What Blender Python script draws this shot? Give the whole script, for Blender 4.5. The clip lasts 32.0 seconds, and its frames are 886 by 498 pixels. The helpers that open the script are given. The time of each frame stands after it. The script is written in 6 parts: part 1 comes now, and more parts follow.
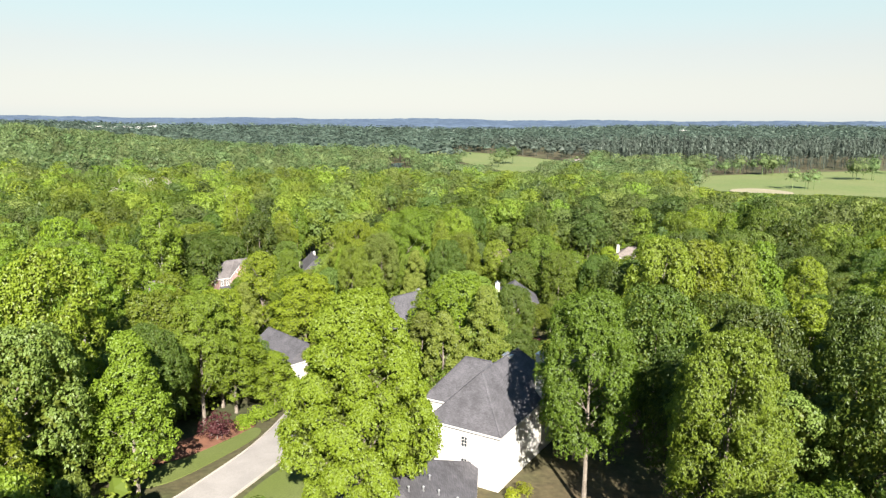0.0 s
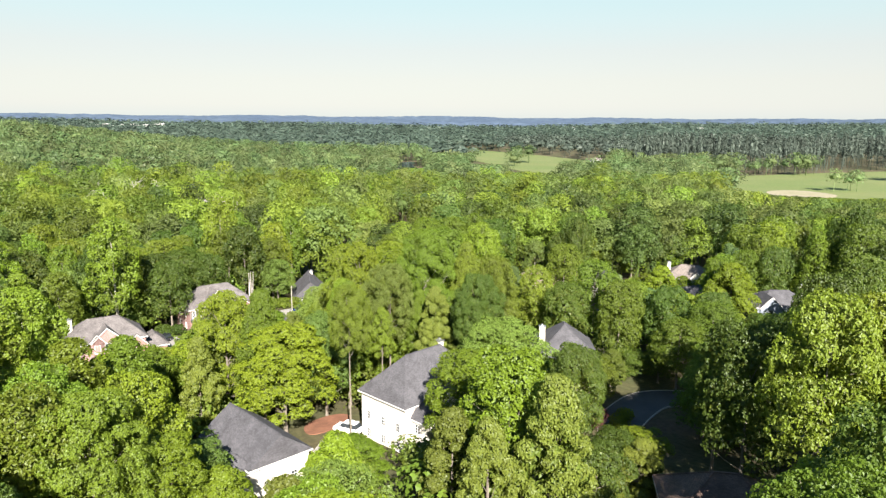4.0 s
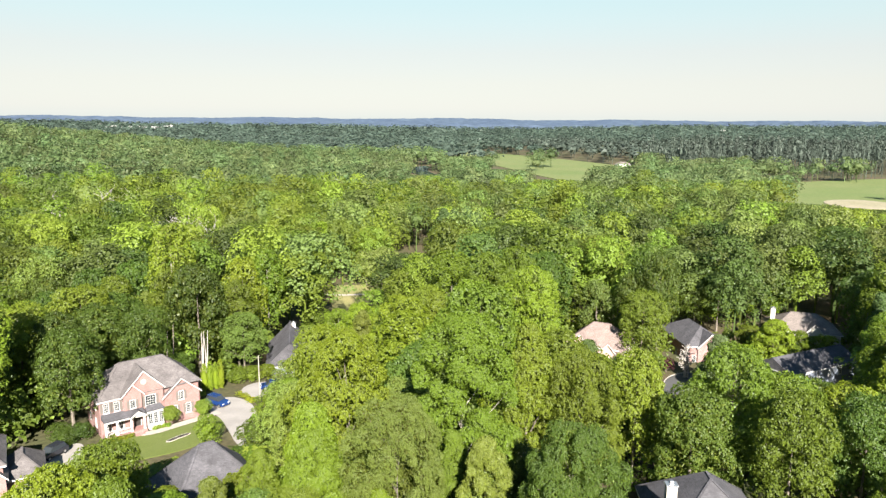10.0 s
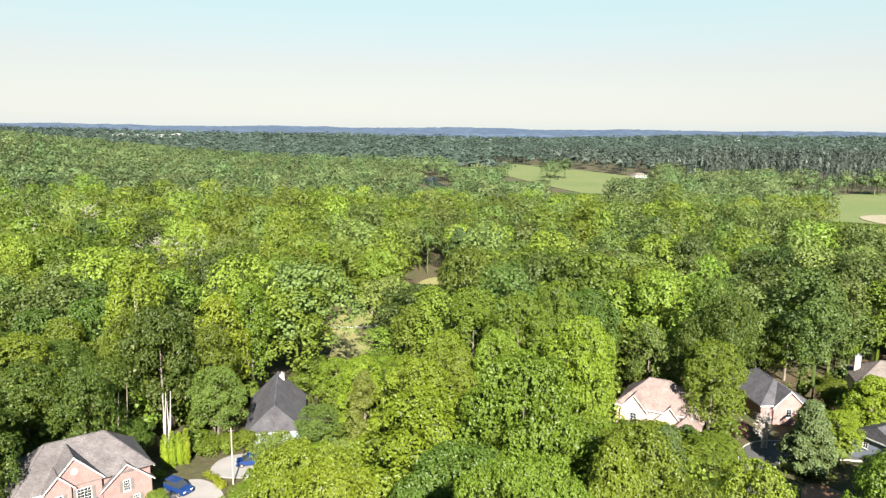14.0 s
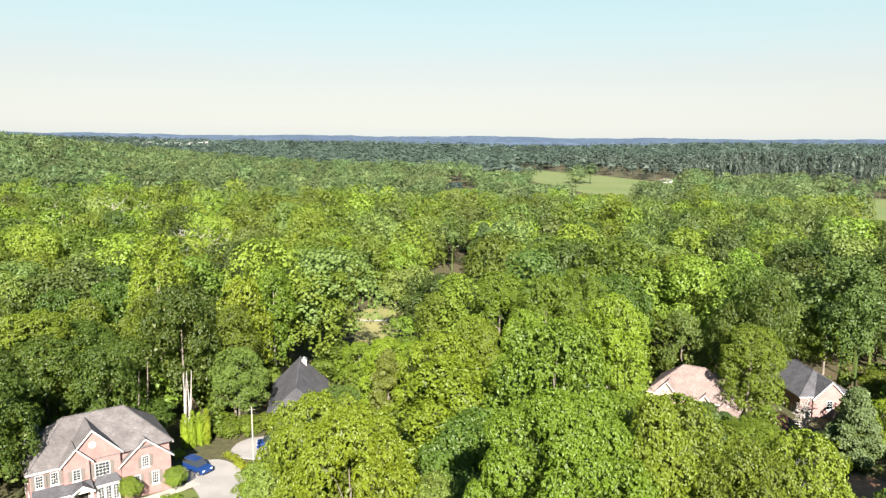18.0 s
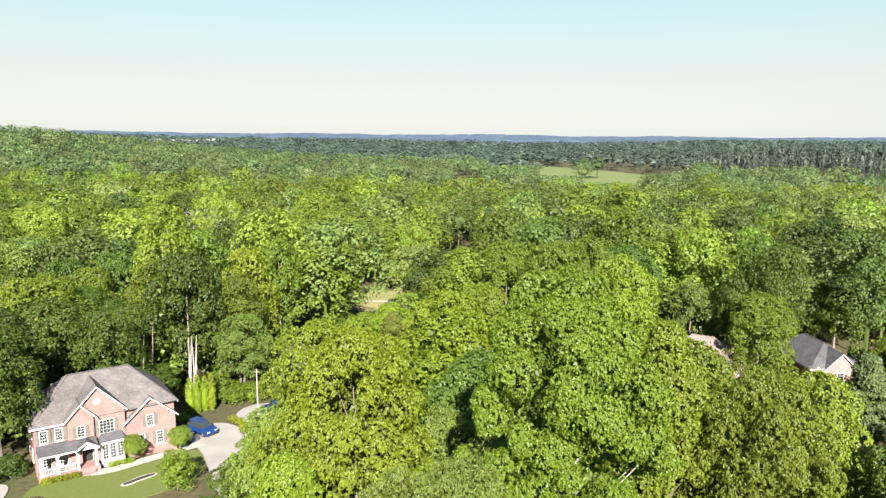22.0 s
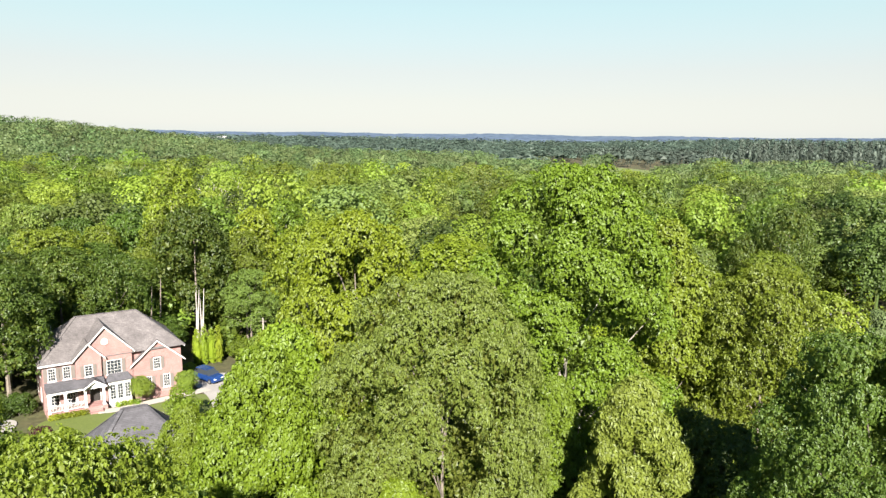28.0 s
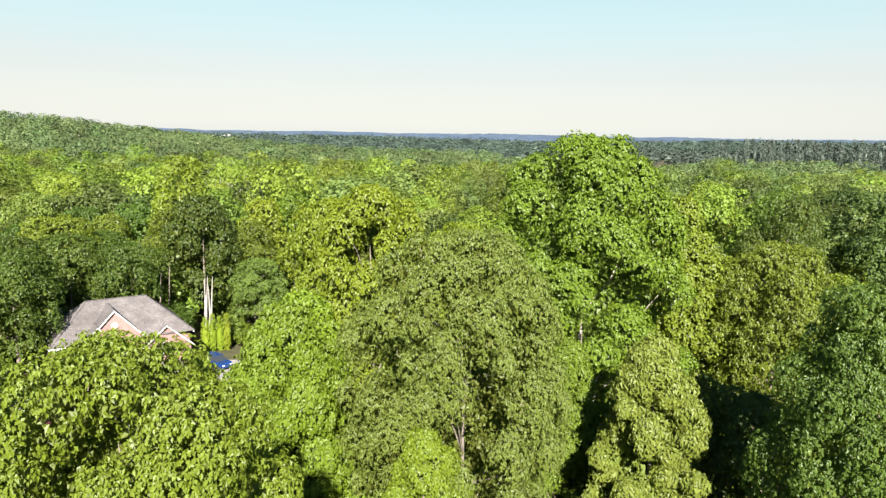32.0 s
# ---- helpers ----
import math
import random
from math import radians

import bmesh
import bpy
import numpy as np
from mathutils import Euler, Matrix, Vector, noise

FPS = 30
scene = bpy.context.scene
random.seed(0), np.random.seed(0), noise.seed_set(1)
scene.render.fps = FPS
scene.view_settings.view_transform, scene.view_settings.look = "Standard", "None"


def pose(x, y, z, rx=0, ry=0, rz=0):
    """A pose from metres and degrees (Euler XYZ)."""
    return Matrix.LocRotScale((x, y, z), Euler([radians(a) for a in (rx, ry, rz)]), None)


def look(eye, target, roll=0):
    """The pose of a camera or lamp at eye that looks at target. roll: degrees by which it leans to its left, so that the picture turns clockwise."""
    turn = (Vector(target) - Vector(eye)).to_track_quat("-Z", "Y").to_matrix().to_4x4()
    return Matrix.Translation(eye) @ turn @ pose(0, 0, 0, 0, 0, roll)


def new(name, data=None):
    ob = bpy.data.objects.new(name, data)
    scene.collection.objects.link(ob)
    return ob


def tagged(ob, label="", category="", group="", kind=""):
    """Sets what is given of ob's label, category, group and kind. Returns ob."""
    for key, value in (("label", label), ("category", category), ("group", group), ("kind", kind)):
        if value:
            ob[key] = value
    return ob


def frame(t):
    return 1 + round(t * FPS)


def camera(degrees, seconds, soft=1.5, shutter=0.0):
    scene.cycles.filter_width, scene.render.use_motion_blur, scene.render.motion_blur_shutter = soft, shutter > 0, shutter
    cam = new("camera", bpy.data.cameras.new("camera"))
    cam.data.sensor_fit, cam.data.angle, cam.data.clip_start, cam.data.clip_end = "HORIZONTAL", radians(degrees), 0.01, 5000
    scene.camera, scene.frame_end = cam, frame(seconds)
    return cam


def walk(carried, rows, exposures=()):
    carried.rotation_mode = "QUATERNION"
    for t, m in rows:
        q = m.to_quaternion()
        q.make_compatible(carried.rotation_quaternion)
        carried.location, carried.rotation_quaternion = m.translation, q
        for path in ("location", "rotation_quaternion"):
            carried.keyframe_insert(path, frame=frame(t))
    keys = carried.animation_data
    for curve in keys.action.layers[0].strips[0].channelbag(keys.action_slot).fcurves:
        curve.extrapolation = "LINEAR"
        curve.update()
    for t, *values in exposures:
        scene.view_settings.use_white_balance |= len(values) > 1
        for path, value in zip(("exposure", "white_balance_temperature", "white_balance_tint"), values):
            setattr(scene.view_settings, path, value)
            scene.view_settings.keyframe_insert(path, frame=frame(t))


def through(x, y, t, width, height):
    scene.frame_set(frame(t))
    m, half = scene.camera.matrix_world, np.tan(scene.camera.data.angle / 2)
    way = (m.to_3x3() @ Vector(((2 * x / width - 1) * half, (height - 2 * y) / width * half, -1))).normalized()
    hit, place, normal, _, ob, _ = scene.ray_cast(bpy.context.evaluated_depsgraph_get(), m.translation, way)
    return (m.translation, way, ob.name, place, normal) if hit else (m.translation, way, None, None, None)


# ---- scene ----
# ---------------------------------------------------------------- camera and its flight
PATH = [
    (0, (1.60, -121.85, 49.96), (7.81, -23.75, 31.66), 0.4),
    (3, (1.00, -90.62, 48.96), (6.10, 7.53, 30.36), 0.4),
    (6, (0.63, -59.32, 48.56), (4.68, 38.88, 29.96), 0.4),
    (9, (0.08, -30.19, 47.74), (3.18, 68.06, 29.34), 0.4),
    (10, (-0.33, -21.07, 47.66), (2.57, 77.18, 29.36), 0.4),
    (11, (-0.75, -12.57, 47.55), (1.85, 85.68, 29.25), 0.4),
    (12, (-1.22, -4.37, 47.50), (1.19, 93.98, 29.60), 0.4),
    (13, (-1.64, 2.69, 47.50), (0.51, 101.10, 30.00), 0.5),
    (14, (-1.97, 7.83, 47.60), (-0.22, 106.32, 30.55), 0.6),
    (15, (-2.26, 10.26, 47.57), (-0.91, 108.76, 30.37), 0.6),
    (15.1, (-2.40, 10.14, 46.14), (-3.40, 108.84, 30.39), 0.5),
    (15.5, (-2.37, 10.09, 45.62), (-3.37, 108.79, 29.87), 0.5),
    (17.5, (-2.23, 9.97, 42.99), (-3.78, 108.72, 27.24), 0.5),
    (19, (-2.21, 9.98, 40.95), (-4.11, 108.73, 25.15), 0.5),
    (20, (-2.15, 9.92, 39.66), (-4.25, 108.62, 23.81), 0.5),
    (21, (-2.15, 9.94, 38.27), (-4.55, 108.64, 22.41), 0.5),
    (22, (-2.18, 10.00, 36.81), (-4.78, 108.70, 20.91), 0.5),
    (23, (-2.22, 9.91, 35.32), (-5.02, 108.56, 19.32), 0.5),
    (24, (-2.18, 9.70, 33.84), (-5.08, 108.40, 17.84), 0.5),
    (25, (-1.95, 9.18, 32.62), (-5.20, 107.83, 16.62), 0.7),
    (25.5, (-1.88, 8.94, 32.23), (-5.18, 107.59, 16.13), 0.9),
    (27.5, (-1.58, 8.72, 30.02), (-5.43, 107.37, 14.12), 0.7),
    (28, (-1.56, 8.68, 29.78), (-5.51, 107.33, 13.93), 0.7),
    (29, (-1.60, 8.59, 29.19), (-5.70, 107.24, 13.24), 0.7),
    (30, (-1.59, 8.58, 28.70), (-5.89, 107.18, 12.65), 0.8),
    (31, (-1.73, 8.45, 28.36), (-6.08, 107.10, 12.46), 0.8),
    (32, (-2.25, 8.10, 28.16), (-6.65, 106.75, 12.31), 1.0),
]
cam = camera(65, 32.0, soft=1.4)
walk(cam, [(t, look(e, g, r)) for t, e, g, r in PATH], exposures=[(0, 2.15), (32, 2.15)])

# ---------------------------------------------------------------- sky and sun
SUN_AZ, SUN_EL = radians(173), radians(32)      # compass bearing of the sun from +y, clockwise
to_sun = Vector((math.sin(SUN_AZ) * math.cos(SUN_EL), math.cos(SUN_AZ) * math.cos(SUN_EL), math.sin(SUN_EL)))
world = bpy.data.worlds.new("sky")
scene.world = world
world.use_nodes = True
wn = world.node_tree
bg = wn.nodes["Background"]
sky_tex = wn.nodes.new("ShaderNodeTexSky")
sky_tex.sky_type, sky_tex.sun_disc, sky_tex.sun_elevation, sky_tex.sun_rotation = "NISHITA", False, SUN_EL, SUN_AZ
sky_tex.air_density, sky_tex.dust_density, sky_tex.ozone_density = 1.0, 0.35, 1.0
veil = wn.nodes.new("ShaderNodeMix")              # thin high haze over the whole sky, whiter towards the horizon
veil.data_type = "RGBA"
veil.inputs[0].default_value = 0.80
where, part_of = wn.nodes.new("ShaderNodeTexCoord"), wn.nodes.new("ShaderNodeSeparateXYZ")
wn.links.new(where.outputs["Generated"], part_of.inputs[0])
height = wn.nodes.new("ShaderNodeValToRGB")
for k, (at, tone) in enumerate(((0.0, (5.3, 5.9, 6.1)), (0.015, (5.75, 5.95, 5.95)), (0.05, (5.95, 5.9, 5.6)), (0.09, (5.8, 5.95, 5.65)), (0.13, (5.35, 6.35, 6.15)), (0.17, (4.9, 6.5, 6.4)), (0.40, (2.2, 4.0, 5.4)), (0.75, (0.8, 2.0, 4.0)))):
    stop = height.color_ramp.elements[k] if k < 2 else height.color_ramp.elements.new(at)
    stop.position, stop.color = at, (*tone, 1)
wn.links.new(part_of.outputs[2], height.inputs[0])
wn.links.new(height.outputs[0], veil.inputs[7])
wn.links.new(sky_tex.outputs[0], veil.inputs[6])
wn.links.new(veil.outputs[2], bg.inputs[0])
bg.inputs[1].default_value = 0.0315
sun = new("sun", bpy.data.lights.new("sun", "SUN"))
sun.data.energy, sun.data.angle, sun.data.color = 4.5, radians(0.5), (1.0, 0.95, 0.86)
sun.matrix_world = look(to_sun * 300, (0, 0, 0))


# ---------------------------------------------------------------- materials
def node(nt, kind, **inputs):
    n = nt.nodes.new(kind)
    for key, value in inputs.items():
        n.inputs[key.replace("_", " ")].default_value = value
    return n


def surface(name, color, rough=0.8, metal=0.0, vary=0.25, scale=3.0, fine=40.0, bump=0.2, alt=None, spec=0.3, size=0.02):
    """A surface with coarse stains, fine grain and relief; alt is the stain colour."""
    m = bpy.data.materials.new(name)
    m.use_nodes = True
    nt = m.node_tree
    p = nt.nodes["Principled BSDF"]
    p.inputs["Roughness"].default_value, p.inputs["Metallic"].default_value = rough, metal
    p.inputs["Specular IOR Level"].default_value = spec
    co = node(nt, "ShaderNodeTexCoord")
    big = node(nt, "ShaderNodeTexNoise", Scale=scale, Detail=5.0, Roughness=0.6)
    small = node(nt, "ShaderNodeTexNoise", Scale=fine, Detail=3.0)
    nt.links.new(co.outputs["Object"], big.inputs["Vector"])
    nt.links.new(co.outputs["Object"], small.inputs["Vector"])
    ramp = node(nt, "ShaderNodeMapRange")
    ramp.inputs[1].default_value, ramp.inputs[2].default_value = 0.35, 0.68
    nt.links.new(big.outputs[0], ramp.inputs[0])
    mix = node(nt, "ShaderNodeMix")
    mix.data_type = "RGBA"
    mix.inputs[6].default_value = (*color, 1)
    other = alt or tuple(c * (1 - vary) for c in color)
    mix.inputs[7].default_value = (*other, 1)
    nt.links.new(ramp.outputs[0], mix.inputs[0])
    hsv = node(nt, "ShaderNodeHueSaturation")
    val = node(nt, "ShaderNodeMapRange")
    val.inputs[1].default_value, val.inputs[2].default_value = 0.3, 0.7
    val.inputs[3].default_value, val.inputs[4].default_value = 1 - vary * 0.6, 1 + vary * 0.6
    nt.links.new(small.outputs[0], val.inputs[0])
    nt.links.new(val.outputs[0], hsv.inputs["Value"])
    nt.links.new(mix.outputs[2], hsv.inputs["Color"])
    nt.links.new(hsv.outputs[0], p.inputs["Base Color"])
    if bump:
        b = node(nt, "ShaderNodeBump", Strength=bump, Distance=size)
        nt.links.new(small.outputs[0], b.inputs["Height"])
        nt.links.new(b.outputs[0], p.inputs["Normal"])
    return m


def leafy(name, color, spread=0.16, through=0.46, gloss=0.02, hue=0.014, patch=0.0):
    """Leaves: some light passes through; every tree and every leaf differs a little."""
    m = bpy.data.materials.new(name)
    m.use_nodes = True
    nt = m.node_tree
    nt.nodes.remove(nt.nodes["Principled BSDF"])
    out = nt.nodes["Material Output"]
    geo = node(nt, "ShaderNodeNewGeometry")
    info = node(nt, "ShaderNodeObjectInfo")
    hsv = node(nt, "ShaderNodeHueSaturation", Color=(*color, 1))
    h = node(nt, "ShaderNodeMapRange")
    h.inputs[3].default_value, h.inputs[4].default_value = 0.5 - hue, 0.5 + hue
    own = node(nt, "ShaderNodeAttribute") if patch else info
    if patch:
        own.attribute_name = "tint"
    pick = own.outputs["Fac"] if patch else info.outputs["Random"]
    nt.links.new(pick, h.inputs[0])
    nt.links.new(h.outputs[0], hsv.inputs["Hue"])
    v = node(nt, "ShaderNodeMapRange")
    v.inputs[3].default_value, v.inputs[4].default_value = 1 - spread, 1 + spread
    nt.links.new(geo.outputs["Random Per Island"], v.inputs[0])
    v2 = node(nt, "ShaderNodeMapRange")
    v2.inputs[3].default_value, v2.inputs[4].default_value = (0.58, 1.34) if patch else (0.74, 1.24)
    m7 = node(nt, "ShaderNodeMath")
    m7.operation = "MULTIPLY"
    m7.inputs[1].default_value = 7.13
    fr = node(nt, "ShaderNodeMath")
    fr.operation = "FRACT"
    nt.links.new(pick, m7.inputs[0])
    nt.links.new(m7.outputs[0], fr.inputs[0])
    nt.links.new(fr.outputs[0], v2.inputs[0])
    mul = node(nt, "ShaderNodeMath")
    mul.operation = "MULTIPLY"
    nt.links.new(v.outputs[0], mul.inputs[0])
    nt.links.new(v2.outputs[0], mul.inputs[1])
    last = mul
    if patch:
        co = node(nt, "ShaderNodeTexCoord")
        nz = node(nt, "ShaderNodeTexNoise", Scale=0.011, Detail=6.0, Roughness=0.65)
        nt.links.new(co.outputs["Object"], nz.inputs["Vector"])
        r = node(nt, "ShaderNodeMapRange")
        r.inputs[1].default_value, r.inputs[2].default_value = 0.3, 0.7
        r.inputs[3].default_value, r.inputs[4].default_value = 1 - patch, 1 + patch
        nt.links.new(nz.outputs[0], r.inputs[0])
        last = node(nt, "ShaderNodeMath")
        last.operation = "MULTIPLY"
        nt.links.new(mul.outputs[0], last.inputs[0])
        nt.links.new(r.outputs[0], last.inputs[1])
    nt.links.new(last.outputs[0], hsv.inputs["Value"])
    dif = node(nt, "ShaderNodeBsdfDiffuse")
    tra = node(nt, "ShaderNodeBsdfTranslucent")
    glo = node(nt, "ShaderNodeBsdfGlossy", Roughness=0.5, Color=(0.9, 0.95, 0.9, 1))
    nt.links.new(hsv.outputs[0], dif.inputs[0])
    nt.links.new(hsv.outputs[0], tra.inputs[0])
    mx = node(nt, "ShaderNodeMixShader", Fac=through)
    nt.links.new(dif.outputs[0], mx.inputs[1])
    nt.links.new(tra.outputs[0], mx.inputs[2])
    mg = node(nt, "ShaderNodeMixShader", Fac=gloss)
    nt.links.new(mx.outputs[0], mg.inputs[1])
    nt.links.new(glo.outputs[0], mg.inputs[2])
    nt.links.new(mg.outputs[0], out.inputs[0])
    return m


def bricky(name, c1, c2, mortar):
    """Brickwork, 200 x 65 mm stretchers."""
    m = bpy.data.materials.new(name)
    m.use_nodes = True
    nt = m.node_tree
    p = nt.nodes["Principled BSDF"]
    p.inputs["Roughness"].default_value = 0.9
    p.inputs["Specular IOR Level"].default_value = 0.15
    co = node(nt, "ShaderNodeTexCoord")
    sep = node(nt, "ShaderNodeSeparateXYZ")
    nt.links.new(co.outputs["Object"], sep.inputs[0])
    add = node(nt, "ShaderNodeMath")
    nt.links.new(sep.outputs[0], add.inputs[0])
    nt.links.new(sep.outputs[1], add.inputs[1])
    com = node(nt, "ShaderNodeCombineXYZ")
    nt.links.new(add.outputs[0], com.inputs[0])
    nt.links.new(sep.outputs[2], com.inputs[1])
    bt = node(nt, "ShaderNodeTexBrick", Color1=(*c1, 1), Color2=(*c2, 1), Mortar=(*mortar, 1), Scale=1.0)
    bt.inputs["Mortar Size"].default_value = 0.008
    bt.inputs["Brick Width"].default_value, bt.inputs["Row Height"].default_value = 0.21, 0.075
    nt.links.new(com.outputs[0], bt.inputs["Vector"])
    nz = node(nt, "ShaderNodeTexNoise", Scale=0.9, Detail=5.0)
    nt.links.new(co.outputs["Object"], nz.inputs["Vector"])
    hsv = node(nt, "ShaderNodeHueSaturation")
    v = node(nt, "ShaderNodeMapRange")
    v.inputs[3].default_value, v.inputs[4].default_value = 0.72, 1.28
    nt.links.new(nz.outputs[0], v.inputs[0])
    nt.links.new(v.outputs[0], hsv.inputs["Value"])
    nt.links.new(bt.outputs[0], hsv.inputs["Color"])
    nt.links.new(hsv.outputs[0], p.inputs["Base Color"])
    b = node(nt, "ShaderNodeBump", Strength=0.4, Distance=0.01)
    nt.links.new(bt.outputs[1], b.inputs["Height"])
    nt.links.new(b.outputs[0], p.inputs["Normal"])
    return m


def shingly(name, c, blotch=0.3):
    """Asphalt shingles: courses 140 mm high with uneven tabs and slow streaks."""
    m = bpy.data.materials.new(name)
    m.use_nodes = True
    nt = m.node_tree
    p = nt.nodes["Principled BSDF"]
    p.inputs["Roughness"].default_value, p.inputs["Specular IOR Level"].default_value = 0.9, 0.25
    co = node(nt, "ShaderNodeTexCoord")
    sep = node(nt, "ShaderNodeSeparateXYZ")
    nt.links.new(co.outputs["Object"], sep.inputs[0])
    add = node(nt, "ShaderNodeMath")
    nt.links.new(sep.outputs[0], add.inputs[0])
    nt.links.new(sep.outputs[1], add.inputs[1])
    com = node(nt, "ShaderNodeCombineXYZ")
    nt.links.new(add.outputs[0], com.inputs[0])
    nt.links.new(sep.outputs[2], com.inputs[1])
    bt = node(nt, "ShaderNodeTexBrick", Color1=(*c, 1), Color2=(*[k * 0.72 for k in c], 1), Mortar=(*[k * 0.5 for k in c], 1), Scale=1.0)
    bt.inputs["Mortar Size"].default_value, bt.inputs["Brick Width"].default_value, bt.inputs["Row Height"].default_value = 0.006, 0.3, 0.1
    nt.links.new(com.outputs[0], bt.inputs["Vector"])
    nz = node(nt, "ShaderNodeTexNoise", Scale=0.5, Detail=6.0, Roughness=0.65)
    nt.links.new(co.outputs["Object"], nz.inputs["Vector"])
    hsv = node(nt, "ShaderNodeHueSaturation")
    v = node(nt, "ShaderNodeMapRange")
    v.inputs[1].default_value, v.inputs[2].default_value = 0.3, 0.7
    v.inputs[3].default_value, v.inputs[4].default_value = 1 - blotch, 1 + blotch
    nt.links.new(nz.outputs[0], v.inputs[0])
    nt.links.new(v.outputs[0], hsv.inputs["Value"])
    nt.links.new(bt.outputs[0], hsv.inputs["Color"])
    nt.links.new(hsv.outputs[0], p.inputs["Base Color"])
    b = node(nt, "ShaderNodeBump", Strength=0.5, Distance=0.015)
    nt.links.new(bt.outputs[1], b.inputs["Height"])
    nt.links.new(b.outputs[0], p.inputs["Normal"])
    return m


def glassy(name):
    m = bpy.data.materials.new(name)
    m.use_nodes = True
    p = m.node_tree.nodes["Principled BSDF"]
    p.inputs["Base Color"].default_value = (0.03, 0.035, 0.04, 1)
    p.inputs["Roughness"].default_value, p.inputs["IOR"].default_value = 0.06, 1.5
    p.inputs["Specular IOR Level"].default_value = 0.6
    return m


M_LEAF = {
    "oak": leafy("oak_leaves", (0.132, 0.184, 0.015)),
    "maple": leafy("maple_leaves", (0.161, 0.215, 0.013)),
    "poplar": leafy("poplar_leaves", (0.141, 0.202, 0.015)),
    "gum": leafy("sweetgum_leaves", (0.137, 0.193, 0.015)),
    "willow": leafy("willow_oak_leaves", (0.159, 0.224, 0.038)),
    # colour of dark oaks; on eastern trees it stands in for shade
    "dark": leafy("dark_and_shaded_oak_leaves", (0.068, 0.106, 0.013)),
    "lime": leafy("lime_leaves", (0.155, 0.214, 0.014), hue=0.008),
    "bluegreen": leafy("hickory_leaves", (0.132, 0.193, 0.036), hue=0.01),
    "olive": leafy("olive_leaves", (0.146, 0.176, 0.026), hue=0.01),
    "spruce": leafy("hemlock_needles", (0.084, 0.114, 0.040), through=0.15),
    "pine": leafy("pine_needles", (0.057, 0.090, 0.024), through=0.15),
    "red": leafy("red_maple_leaves", (0.078, 0.022, 0.025), hue=0.005),
    "yellow": leafy("golden_shrub_leaves", (0.213, 0.241, 0.013), hue=0.005),
    "bush": leafy("shrub_leaves", (0.140, 0.202, 0.022), through=0.2),
    "cypress": leafy("cypress_leaves", (0.149, 0.197, 0.012), through=0.2, hue=0.01),
}
# leaf green darkened to stand in for shade inside the crowns
M_INNER_SHADE = leafy("shaded_inner_leaves", (0.112, 0.148, 0.022), hue=0.02)
M_WOODS = leafy("woods_leaves", (0.142, 0.196, 0.024), spread=0.12, hue=0.018, patch=0.2)
M_WOODS_B = leafy("woods_leaves_bright", (0.168, 0.222, 0.026), spread=0.12, hue=0.014, patch=0.2)
M_WOODS_C = leafy("woods_leaves_dull", (0.138, 0.182, 0.044), spread=0.12, hue=0.02, patch=0.2)
M_WOODS_D = leafy("woods_leaves_dark", (0.086, 0.122, 0.026), spread=0.12, hue=0.02, patch=0.2)
# these three greens are greyed and blued to carry the haze of distance
M_WOODS_FAR = leafy("hazed_woods_leaves", (0.120, 0.164, 0.060), spread=0.12, hue=0.026, patch=0.25)
M_WOODS_HZ = leafy("hazed_horizon_leaves", (0.084, 0.116, 0.088), spread=0.15, hue=0.012, patch=0.25)
M_PINES_FAR = leafy("hazed_pine_needles", (0.050, 0.064, 0.050), spread=0.2, hue=0.01, patch=0.2, through=0.1)
# blue-grey of distance: aerial haze is painted into this base colour
M_CANOPY = surface("hazed_horizon_woods", (0.062, 0.084, 0.124), 1.0, scale=0.004, fine=0.03, vary=0.3, alt=(0.072, 0.096, 0.130), bump=0, spec=0.0)
M_BARK = surface("bark", (0.20, 0.17, 0.14), 0.95, scale=2.0, fine=14, bump=0.8, alt=(0.11, 0.09, 0.07), size=0.03)
M_PALEBARK = surface("pale_bark", (0.34, 0.31, 0.26), 0.9, scale=1.5, fine=12, bump=0.6, alt=(0.26, 0.23, 0.19), size=0.03)
M_DEAD = surface("dead_wood", (0.36, 0.33, 0.30), 0.9, scale=1.0, fine=10, alt=(0.24, 0.21, 0.19))
M_FLOOR = surface("forest_floor", (0.055, 0.060, 0.022), 0.95, scale=0.05, fine=1.2, vary=0.4, alt=(0.085, 0.058, 0.034), bump=0.8, size=0.2)
M_LAWN = surface("lawn", (0.088, 0.110, 0.022), 0.95, scale=0.12, fine=6, vary=0.3, alt=(0.100, 0.118, 0.032), bump=0.6, size=0.04)
M_MEADOW = surface("meadow_grass", (0.098, 0.130, 0.036), 0.95, scale=0.012, fine=0.4, vary=0.2, alt=(0.132, 0.145, 0.052), bump=0.5, size=0.2)
M_DRY = surface("dry_grass", (0.235, 0.205, 0.085), 0.95, scale=0.1, fine=2.0, vary=0.25, alt=(0.17, 0.175, 0.06), bump=0.5, size=0.1)
M_SAND = surface("bare_soil", (0.30, 0.25, 0.19), 0.95, scale=0.02, fine=0.6, vary=0.25, alt=(0.21, 0.19, 0.11))
M_CLAY = surface("red_clay", (0.26, 0.13, 0.075), 0.95, scale=0.3, fine=3, vary=0.3, alt=(0.18, 0.12, 0.06))
M_STRAW = surface("pine_straw", (0.20, 0.090, 0.055), 0.95, scale=0.6, fine=9, vary=0.35, bump=0.8)
M_ASPHALT = surface("asphalt", (0.062, 0.061, 0.063), 0.9, scale=0.25, fine=12, vary=0.25, alt=(0.085, 0.082, 0.080))
